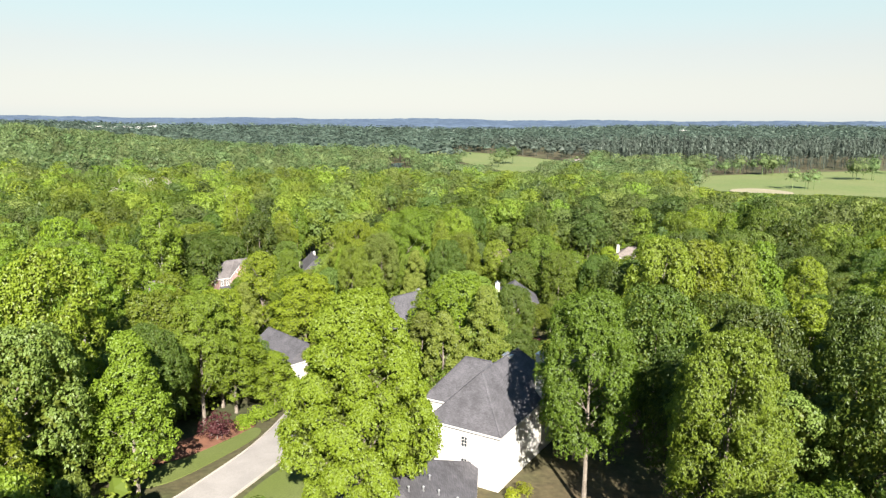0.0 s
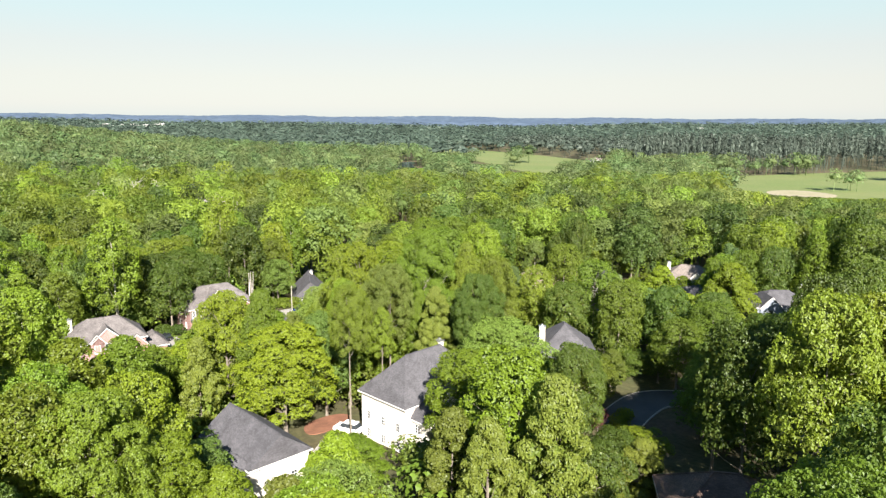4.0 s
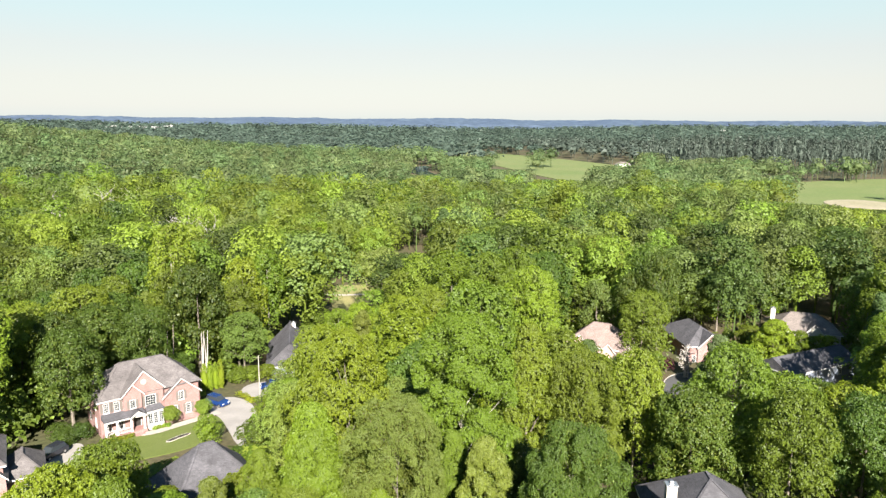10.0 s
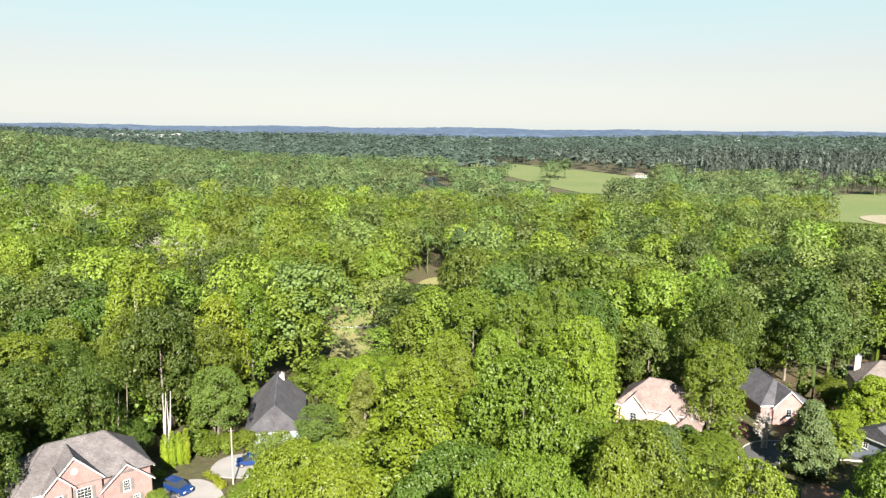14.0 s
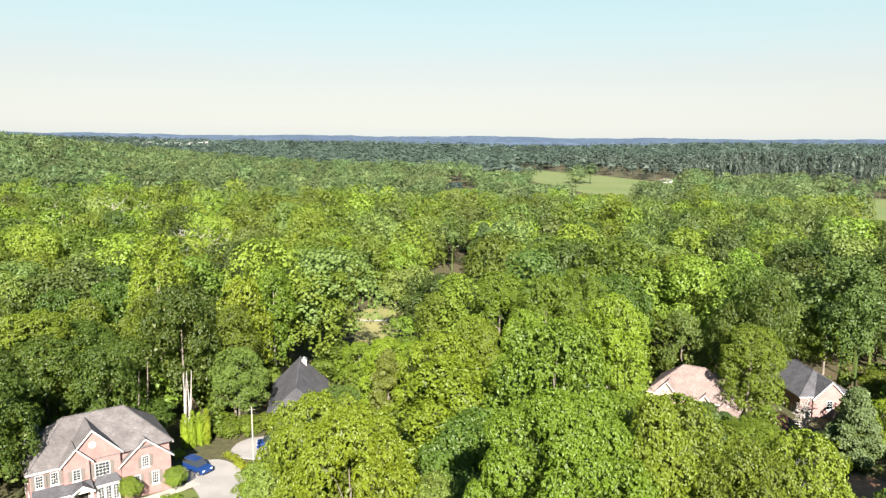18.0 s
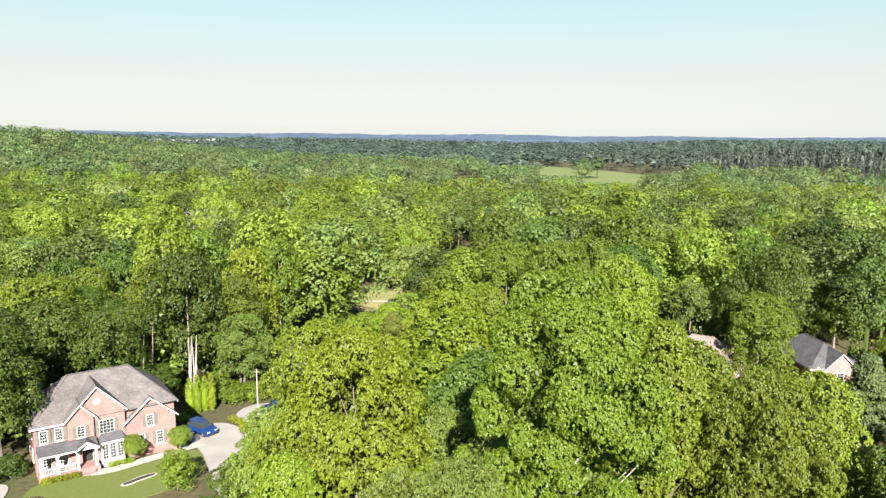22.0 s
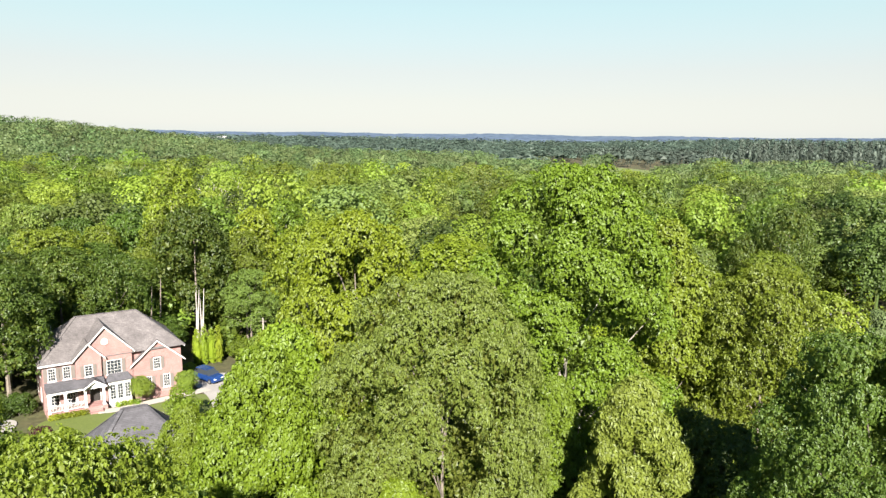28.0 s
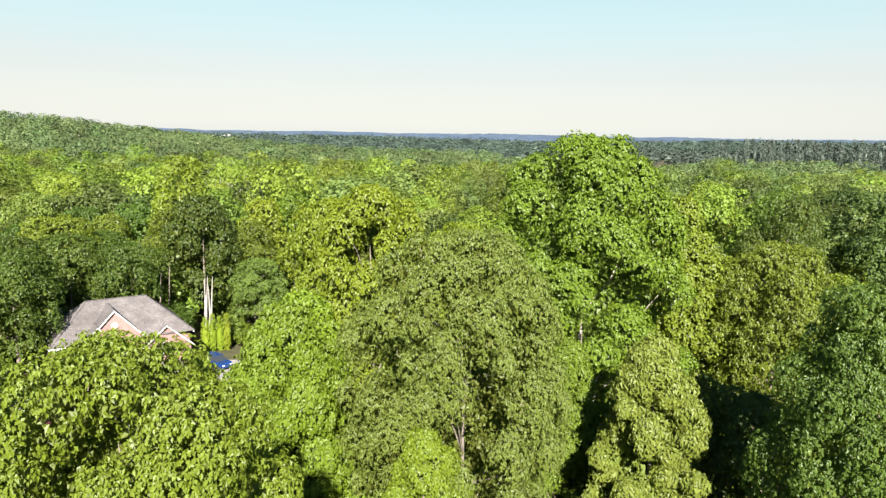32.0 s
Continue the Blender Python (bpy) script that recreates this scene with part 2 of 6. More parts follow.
M_CONCRETE = surface("concrete", (0.40, 0.355, 0.31), 0.9, scale=0.35, fine=9, vary=0.22, alt=(0.31, 0.275, 0.24))
M_CONCRETE2 = surface("pale_driveway", (0.29, 0.265, 0.245), 0.9, scale=0.25, fine=9, vary=0.2)
M_BRICK = bricky("red_brick", (0.272, 0.150, 0.138), (0.225, 0.120, 0.110), (0.27, 0.215, 0.20))
M_BRICK2 = bricky("rose_brick", (0.285, 0.165, 0.150), (0.24, 0.135, 0.122), (0.28, 0.225, 0.21))
M_WHITE = surface("white_paint", (0.54, 0.52, 0.50), 0.6, scale=0.8, fine=20, vary=0.08, bump=0.05)
M_CREAM = surface("cream_siding", (0.52, 0.48, 0.42), 0.7, scale=0.6, fine=14, vary=0.1, bump=0.1)
M_PEACH = surface("peach_brick", (0.46, 0.33, 0.275), 0.85, scale=0.6, fine=18, vary=0.14, bump=0.2)
M_STUCCO = surface("white_stucco", (0.56, 0.54, 0.51), 0.85, scale=0.5, fine=25, vary=0.1, bump=0.25)
M_SIDING = surface("blue_grey_siding", (0.20, 0.22, 0.27), 0.7, scale=0.6, fine=14, vary=0.12)
M_ROOF = shingly("weathered_shingles", (0.140, 0.124, 0.122))
M_ROOF_GREY = shingly("charcoal_shingles", (0.088, 0.084, 0.092))
M_ROOF_TAN = shingly("tan_shingles", (0.185, 0.155, 0.140), 0.2)
M_ROOF_BROWN = shingly("brown_shingles", (0.115, 0.075, 0.062), 0.25)
M_ROOF_PINK = shingly("pinkish_shingles", (0.238, 0.178, 0.160), 0.2)
M_SHUTTER = surface("dark_shutter_paint", (0.150, 0.128, 0.115), 0.6, vary=0.15)
M_DOOR = surface("dark_door_paint", (0.035, 0.032, 0.030), 0.4, vary=0.15)
M_GLASS = glassy("window_glass")
M_BLUE = surface("blue_car_paint", (0.010, 0.032, 0.12), 0.25, vary=0.05, spec=0.6, bump=0)
M_CARWHITE = surface("white_car_paint", (0.75, 0.75, 0.76), 0.25, vary=0.04, spec=0.6, bump=0)
M_CARDARK = surface("dark_car_paint", (0.02, 0.022, 0.03), 0.25, vary=0.05, spec=0.6, bump=0)
M_RUBBER = surface("tyre_rubber", (0.02, 0.02, 0.02), 0.9, vary=0.1)
M_METAL = surface("grey_metal", (0.45, 0.45, 0.46), 0.4, 0.8, vary=0.1)
M_WATER = surface("pond_water", (0.03, 0.045, 0.05), 0.08, vary=0.1, spec=0.6, bump=0.02)
M_GRAVEL = surface("dark_mulch", (0.045, 0.038, 0.034), 0.95, scale=2, fine=14, vary=0.4, bump=0.8)


# ---------------------------------------------------------------- mesh helpers
def mesh_np(name, verts, faces, mats=(), mat_index=None, smooth=None):
    """faces: a list of integer arrays, each n x 3 or n x 4."""
    me = bpy.data.meshes.new(name)
    verts = np.asarray(verts, dtype=np.float32)
    me.vertices.add(len(verts))
    me.vertices.foreach_set("co", verts.ravel())
    loops = np.concatenate([f.ravel() for f in faces]).astype(np.int32)
    sizes = np.concatenate([np.full(len(f), f.shape[1]) for f in faces])
    starts = np.concatenate([[0], np.cumsum(sizes)[:-1]]).astype(np.int32)
    me.loops.add(len(loops))
    me.loops.foreach_set("vertex_index", loops)
    me.polygons.add(len(sizes))
    me.polygons.foreach_set("loop_start", starts)
    for m in mats:
        me.materials.append(m)
    if mat_index is not None:
        me.polygons.foreach_set("material_index", mat_index.astype(np.int32))
    me.polygons.foreach_set("use_smooth", np.zeros(len(sizes), bool) if smooth is None else smooth)
    me.update(calc_edges=True)
    return me


def part(name, bm, material, parent, label=""):
    me = bpy.data.meshes.new(name)
    bm.normal_update()
    bm.to_mesh(me)
    bm.free()
    me.materials.append(material)
    ob = new(name, me)
    ob.parent = parent
    if label:
        ob["label"] = label
    return ob


def thing(name, m, label, category, group="", kind=""):
    ob = new(name)
    ob.empty_display_size = 0.5
    ob.matrix_world = m
    return tagged(ob, label, category, group, kind)


def box(x0, x1, y0, y1, z0, z1, bm=None, bevel=0.0):
    bm = bm or bmesh.new()
    made = bmesh.ops.create_cube(bm, size=1.0, matrix=Matrix.LocRotScale(((x0 + x1) / 2, (y0 + y1) / 2, (z0 + z1) / 2), None, (x1 - x0, y1 - y0, z1 - z0)))
    if bevel:
        es = list({e for v in made["verts"] for e in v.link_edges})
        bmesh.ops.bevel(bm, geom=es, offset=bevel, segments=1, affect="EDGES")
    return bm


def solid(points, faces, bm=None):
    bm = bm or bmesh.new()
    vs = [bm.verts.new(p) for p in points]
    for f in faces:
        bm.faces.new([vs[i] for i in f])
    bmesh.ops.recalc_face_normals(bm, faces=bm.faces)
    return bm


def prism(profile, axis_from, axis_to, bm=None):
    """A closed profile of (x, z) pairs pushed along y."""
    n = len(profile)
    pts = [(x, axis_from, z) for x, z in profile] + [(x, axis_to, z) for x, z in profile]
    faces = [list(range(n)), list(range(2 * n - 1, n - 1, -1))] + [[i, (i + 1) % n, n + (i + 1) % n, n + i] for i in range(n)]
    return solid(pts, faces, bm)


def tube(pts, radii, sides=6):
    """A tapered tube through pts; returns vertices and quads."""
    pts = np.asarray(pts, float)
    V, F = [], []
    for i, p in enumerate(pts):
        d = pts[min(i + 1, len(pts) - 1)] - pts[max(i - 1, 0)]
        d = d / (np.linalg.norm(d) + 1e-9)
        a = np.cross(d, (0.3, 0.9, 0.1))
        a /= np.linalg.norm(a) + 1e-9
        b = np.cross(d, a)
        for k in range(sides):
            w = 2 * math.pi * k / sides
            V.append(p + radii[i] * (math.cos(w) * a + math.sin(w) * b))
        if i:
            o = (i - 1) * sides
            for k in range(sides):
                F.append((o + k, o + (k + 1) % sides, o + sides + (k + 1) % sides, o + sides + k))
    return np.array(V), np.array(F)


def joined(pieces):
    V, F, n = [], [], 0
    for v, f in pieces:
        V.append(v)
        F.append(f + n)
        n += len(v)
    return np.concatenate(V), F


# ---------------------------------------------------------------- the lie of the land
SPOTS = [(-48, 88, -4.4), (-34, 97, -4.6), (-32, 72, -4.6), (0, -55, 5.5), (10, -38, 6.5), (-18, -32, 5.0), (-28, -52, 5.8), (-20, 8, 1.2), (0, 26, -0.9),
         (31, 47, -0.8), (30, -15, 4.5), (46, 41, -5.6), (37, 28, -2.6), (-22, 24, -1.5), (-64, 63, -2.6), (95, 88, -2.6), (37, 124, -5.5), (68, 136, -9.4),
         (92, 148, -9.5), (52, 110, -9.0), (-28, 130, -7.5), (-24, 200, -11.0), (0, 270, -12.0)]


def ground(x, y):
    x, y = np.asarray(x, float), np.asarray(y, float)
    base = 8.0 - 19.5 / (1 + np.exp(-(y - 25) / 50.0)) - 2.0 / (1 + np.exp(-(y - 420) / 90.0))
    num, den = base * 0.12, 0.12
    for a, b, h in SPOTS:
        w = np.exp(-((x - a) ** 2 + (y - b) ** 2) / (2 * 22.0 ** 2))
        num, den = num + w * h, den + w
    z = num / den
    z = z + 33 * np.exp(-((x + 470) ** 2 / (2 * 150.0 ** 2) + (y - 640) ** 2 / (2 * 190.0 ** 2)))
    r = np.hypot(x, y)
    s = np.clip((r - 1300) / 3500, 0, 1)
    rise = 47 * s * s * (3 - 2 * s)
    roll = np.sin(x / 410 + 1.3) * np.sin(y / 530 + 0.4) + 0.6 * np.sin(x / 190 - y / 260)
    far = np.clip((r - 350) / 900, 0, 1)
    return z + rise + roll * (4.0 * far) + 3.0 * np.clip((r - 3000) / 1500, 0, 1) * np.sin(np.arctan2(x, y) * 23 + np.sin(np.arctan2(x, y) * 51))


def gz(x, y):
    return float(ground(x, y))


# ---------------------------------------------------------------- ground, roads and lawns
def spaced(lo, hi, near_lo, near_hi, step):
    mid = list(np.arange(near_lo, near_hi + 0.01, step))
    out, s, x = [], step, near_hi
    while x < hi:
        s = min(s * 1.16, 110)
        x = min(x + s, hi)
        out.append(x)
    low, s, x = [], step, near_lo
    while x > lo:
        s = min(s * 1.16, 110)
        x = max(x - s, lo)
        low.append(x)
    return np.array(low[::-1] + mid + out)


gx, gy = spaced(-4850, 4850, -110, 120, 2.5), spaced(-700, 4900, -140, 290, 2.5)
GX, GY = np.meshgrid(gx, gy)
gv = np.stack([GX.ravel(), GY.ravel(), ground(GX, GY).ravel()], 1)
ii = (np.arange(len(gy) - 1)[:, None] * len(gx) + np.arange(len(gx) - 1)[None]).ravel()
gq = np.stack([ii, ii + 1, ii + 1 + len(gx), ii + len(gx)], 1)
ground_ob = new("ground", mesh_np("ground", gv, [gq], [M_FLOOR], smooth=np.ones(len(gq), bool)))
tagged(ground_ob, "wooded rolling ground covered with leaf litter and grass", "ground", kind="structure")

CLEAR = []      # discs and strips without trees: (x, y, radius)


def patch(name, outline, material, label, category, lift=0.12, keep=True, rings=7, clear=True):
    """A draped patch of ground inside an outline, smoothed; rises a little over the land."""
    pts = np.array(outline, float)
    for _ in range(3):
        nxt = np.roll(pts, -1, 0)
        pts = np.stack([0.75 * pts + 0.25 * nxt, 0.25 * pts + 0.75 * nxt], 1).reshape(-1, 2)
    c, n = pts.mean(0), len(pts)
    V = [(c[0], c[1], gz(*c) + lift)]
    for k in range(1, rings + 1):
        p = c + (pts - c) * (k / rings)
        V += list(np.column_stack([p, ground(p[:, 0], p[:, 1]) + lift]))
    V += list(np.column_stack([pts, ground(pts[:, 0], pts[:, 1]) - 0.2]))
    i = np.arange(n)
    j = (i + 1) % n
    tri = np.column_stack([np.zeros(n, int), 1 + i, 1 + j])
    quads = np.concatenate([np.column_stack([1 + k * n + i, 1 + (k + 1) * n + i, 1 + (k + 1) * n + j, 1 + k * n + j]) for k in range(rings)])
    ob = new(name, mesh_np(name, V, [tri, quads], [material]))
    tagged(ob, label, category, kind="structure")
    if clear:
        for k in (0.0, 0.45, 0.85):
            for q in pts[:: max(1, n // 14)]:
                CLEAR.append((*(c + (q - c) * k), 2.2))
    return ob


def road(name, line, width, material, label, category="road", lift=0.14, kerb=None):
    """A draped strip along a line; kerbs are raised edges of their own."""
    pts = np.array(line, float)
    for _ in range(3):
        mid = np.stack([0.75 * pts[:-1] + 0.25 * pts[1:], 0.25 * pts[:-1] + 0.75 * pts[1:]], 1).reshape(-1, 2)
        pts = np.concatenate([pts[:1], mid, pts[-1:]])
    d = np.gradient(pts, axis=0)
    d /= np.linalg.norm(d, axis=1)[:, None]
    side = np.stack([-d[:, 1], d[:, 0]], 1)

    def strip(offs, lifts):
        V = []
        for o, l in zip(offs, lifts):
            p = pts + side * o
            V.append(np.column_stack([p, ground(p[:, 0], p[:, 1]) + l]))
        m, k = len(pts), len(offs)
        V = np.stack(V, 1).reshape(-1, 3)
        a = (np.arange(m - 1)[:, None] * k + np.arange(k - 1)[None]).ravel()
        return V, np.stack([a, a + 1, a + 1 + k, a + k], 1)

    h = width / 2
    v, f = strip((-h, -h / 2, 0, h / 2, h), (lift,) * 5)
    ob = new(name, mesh_np(name, v, [f], [material]))
    tagged(ob, label, category, kind="structure")
    if kerb:
        for s in (-1, 1):
            v, f = strip(sorted((s * h, s * h, s * (h + 0.18), s * (h + 0.18))), (lift - 0.1, lift + 0.13, lift + 0.13, lift - 0.3) if s > 0 else (lift - 0.3, lift + 0.13, lift + 0.13, lift - 0.1))
            k = new("kerb", mesh_np("kerb", v, [f], [kerb]))
            k.parent = ob
    for p in pts[::2]:
        CLEAR.append((p[0], p[1], h + 1.2))
    return ob


def along(x, y, yaw, pts):
    c, s = math.cos(radians(yaw)), math.sin(radians(yaw))
    return [(x + c * u - s * v, y + s * u + c * v) for u, v in pts]


HX, HY, HZ, HYAW = -53.1, 87.3, -4.35, 37.2
patch("lawn", along(HX, HY, HYAW, [(0.3, -1.4), (5, -2.4), (10, -2.6), (16, -1.6), (19.5, -2.4), (18.5, -6.5), (16, -11), (8, -12.5), (-1, -11), (-2.5, -5)]), M_LAWN, "mown green front lawn of the brick house", "lawn", 0.12)
patch("driveway", [(-41.5, 102), (-38.5, 106.5), (-35, 106), (-31, 101), (-28.5, 92), (-27, 84), (-30, 84), (-33.5, 91), (-36.5, 96.5)], M_CONCRETE2, "pale concrete driveway beside the brick house", "driveway", 0.16)
patch("driveway", [(-36.5, 107.8), (-30.5, 106.5), (-26, 110), (-29, 117), (-36, 115)], M_CONCRETE2, "pale concrete parking pad among the trees", "driveway", 0.15)
road("footpath", along(HX, HY, HYAW, [(5.6, -2.4), (7.4, -2.9), (10, -2.5), (13, -1.9), (16, -1.5), (19.5, -0.6)]), 1.7, M_CONCRETE, "curved concrete garden path to the front door", "path", 0.2)
patch("flower_bed", along(HX, HY, HYAW, [(7.6, -7.6), (9, -6.9), (11, -6.3), (12.4, -6.5), (12, -7.2), (10, -7.6), (8.4, -8.3)]), M_CONCRETE, "pale stone edging of a kidney-shaped lawn bed", "garden bed", 0.17, rings=3)
patch("flower_bed", along(HX, HY, HYAW, [(7.9, -7.6), (9.1, -7.1), (11, -6.55), (12.1, -6.65), (11.8, -7.05), (10, -7.4), (8.5, -8.0)]), M_GRAVEL, "dark mulch in a kidney-shaped lawn bed", "garden bed", 0.22, rings=3)
patch("driveway", [(-60, 83), (-55.5, 86.0), (-53.5, 82), (-53, 76), (-54, 70), (-60, 70), (-63, 77)], M_CONCRETE2, "worn concrete driveway beside the brick house", "driveway", 0.14)
road("road", [(-33.1, -65), (-25, -50.5), (-19.5, -39.6), (-15.5, -29.7), (-13.4, -16), (-13, -2), (-11.5, 10), (-9.6, 20)], 6.0, M_CONCRETE2, "sunlit pale concrete lane with kerbs", kerb=M_CONCRETE)
patch("lawn", [(-16.4, -42.3), (-13.2, -36.0), (-8.7, -36.9), (-7.8, -45.1), (-13.2, -50.5), (-18.6, -48.7)], M_LAWN, "small mown lawn beside the lane", "lawn", 0.13)
patch("lawn", [(-27.7, -41.4), (-22.3, -33.3), (-18.2, -25.1), (-20.4, -21.5), (-26.8, -30.6), (-33.1, -41.4)], M_LAWN, "mown verge beside the lane", "lawn", 0.12)
patch("garden_bed", [(-28.6, -35.1), (-23.2, -27.9), (-19.5, -20.6), (-23.2, -17.9), (-29.5, -27.0), (-33.1, -34.2)], M_STRAW, "reddish pine-straw bed under the trees", "garden bed", 0.16)
patch("garden_bed", [(-15, 22), (-10.5, 26), (-8.5, 31), (-12, 32), (-17, 27)], M_STRAW, "bare brown yard beside the house", "garden bed", 0.13)
road("road", [(34, 26), (40, 35), (46, 41.5), (54, 42), (62, 36), (70, 22), (78, 4), (84, -20)], 7.5, M_ASPHALT, "shaded asphalt street with pale kerbs", kerb=M_CONCRETE)
road("road", [(43, 92), (48.5, 103), (52, 112), (55.5, 121), (61, 124), (74, 121)], 6.2, M_ASPHALT, "grey asphalt street end with pale kerbs", kerb=M_CONCRETE)
patch("garden_bed", [(53.5, 101), (56, 108), (60, 111), (63, 106), (60, 99), (56, 97)], M_CLAY, "bare red clay verge beside the street", "bare soil", 0.13)
patch("clearing", [(-28, 176), (-19, 176), (-18, 192), (-15, 222), (-35, 224), (-28.5, 192)], M_DRY, "small clearing of dry yellow grass in the wood", "clearing", 0.14)
road("road", [(-33, 208), (-26, 207), (-19, 209), (-12, 214)], 1.8, M_CONCRETE, "pale track at the end of a clearing", "track", 0.3)
patch("clearing", [(-9, 255), (-2, 262), (3, 272), (4, 284), (-3, 283), (-8, 270)], M_DRY, "glade of dry grass between tall trees", "clearing", 0.14)
FIELDS = [
    [(80, 1240), (48, 1150), (104, 850), (138, 690), (170, 600), (208, 615), (295, 800), (280, 900), (215, 1060), (150, 1170)],
    [(250, 380), (256, 545), (318, 645), (420, 690), (560, 735), (780, 770), (820, 560), (430, 345)],
]
patch("meadow", FIELDS[0], M_MEADOW, "open green pasture between distant woods", "meadow", 0.5, clear=False, rings=14)
patch("meadow", FIELDS[1], M_MEADOW, "open green pasture in front of pine woods", "meadow", 0.5, clear=False, rings=14)
for outline in ([(292, 452), (300, 500), (338, 512), (352, 470), (330, 446)], [(420, 438), (436, 478), (500, 470), (540, 448), (490, 424)]):
    patch("bare_field", outline, M_SAND, "pale patch of bare soil in the pasture", "bare soil", 0.9, clear=False)
patch("river", [(-24, 800), (-14, 840), (4, 880), (10, 850), (2, 800), (20, 712), (12, 690), (-6, 740)], M_WATER, "still dark water between wooded banks", "river", 0.6, clear=False)


# ---------------------------------------------------------------- houses
SIGHT = []      # lines of open view: (x, y, z) of a thing seen, (x, y, z) seen from, half width


def bars(rects, y0, y1, bm=None):
    bm = bm or bmesh.new()
    for x0, x1, z0, z1 in rects:
        box(x0, x1, y0, y1, z0, z1, bm)
    return bm


def wall(parent, M, length, z0, z1, openings, material, name="wall", thick=0.25, label=""):
    """A wall along x with its outer face on y = 0; openings (x0, x1, z0, z1) go right through it."""
    xs = sorted({0.0, length, *[o[0] for o in openings], *[o[1] for o in openings]})
    zs = sorted({z0, z1, *[o[2] for o in openings], *[o[3] for o in openings]})
    bm = bmesh.new()
    for a, b in zip(xs, xs[1:]):
        for c, d in zip(zs, zs[1:]):
            if not any(o[0] <= a + 1e-4 and b <= o[1] + 1e-4 and o[2] <= c + 1e-4 and d <= o[3] + 1e-4 for o in openings):
                box(a, b, 0, thick, c, d, bm)
    bmesh.ops.remove_doubles(bm, verts=bm.verts, dist=1e-4)
    bm.transform(M)
    return part(name, bm, material, parent, label)


def ring(x0, x1, z0, z1, w, y0, y1):
    """A flat rectangular frame, w wide, from y0 to y1 in depth."""
    o, i = [(x0, z0), (x1, z0), (x1, z1), (x0, z1)], [(x0 + w, z0 + w), (x1 - w, z0 + w), (x1 - w, z1 - w), (x0 + w, z1 - w)]
    pts = [(x, y, z) for y in (y0, y1) for x, z in o + i]
    faces = []
    for k in range(4):
        n = (k + 1) % 4
        faces += [(k, n, 4 + n, 4 + k), (8 + k, 8 + n, 12 + n, 12 + k), (k, n, 8 + n, 8 + k), (4 + k, 4 + n, 12 + n, 12 + k)]
    return solid(pts, faces)


def window(parent, M, x0, x1, z0, z1, shutters=False, bars_n=(2, 3), frame_mat=None):
    fm = frame_mat or M_WHITE
    f = ring(x0, x1, z0, z1, 0.09, -0.04, 0.12)
    w, h = x1 - x0 - 0.18, z1 - z0 - 0.18
    f.transform(M)
    fr = part("window", f, fm, parent, "white-painted window")
    for i in range(1, bars_n[0]):
        b = box(x0 + 0.09 + w * i / bars_n[0] - 0.014, x0 + 0.09 + w * i / bars_n[0] + 0.014, 0.02, 0.085, z0 + 0.085, z1 - 0.085)
        b.transform(M)
        part("muntin", b, fm, fr)
    for i in range(1, bars_n[1]):
        b = box(x0 + 0.085, x1 - 0.085, 0.025, 0.08, z0 + 0.09 + h * i / bars_n[1] - 0.014, z0 + 0.09 + h * i / bars_n[1] + 0.014)
        b.transform(M)
        part("muntin", b, fm, fr)
    g = box(x0 + 0.08, x1 - 0.08, 0.09, 0.11, z0 + 0.08, z1 - 0.08)
    g.transform(M)
    part("pane", g, M_GLASS, fr)
    s = box(x0 - 0.08, x1 + 0.08, -0.1, 0.1, z0 - 0.1, z0 - 0.005)
    s.transform(M)
    part("sill", s, fm, fr)
    if shutters:
        sw = 0.42
        for a in (x0 - sw - 0.03, x1 + 0.03):
            b = box(a, a + sw, -0.05, -0.003, z0, z1, None, 0.01)
            b.transform(M)
            part("shutter", b, M_SHUTTER, parent, "dark wooden shutter")


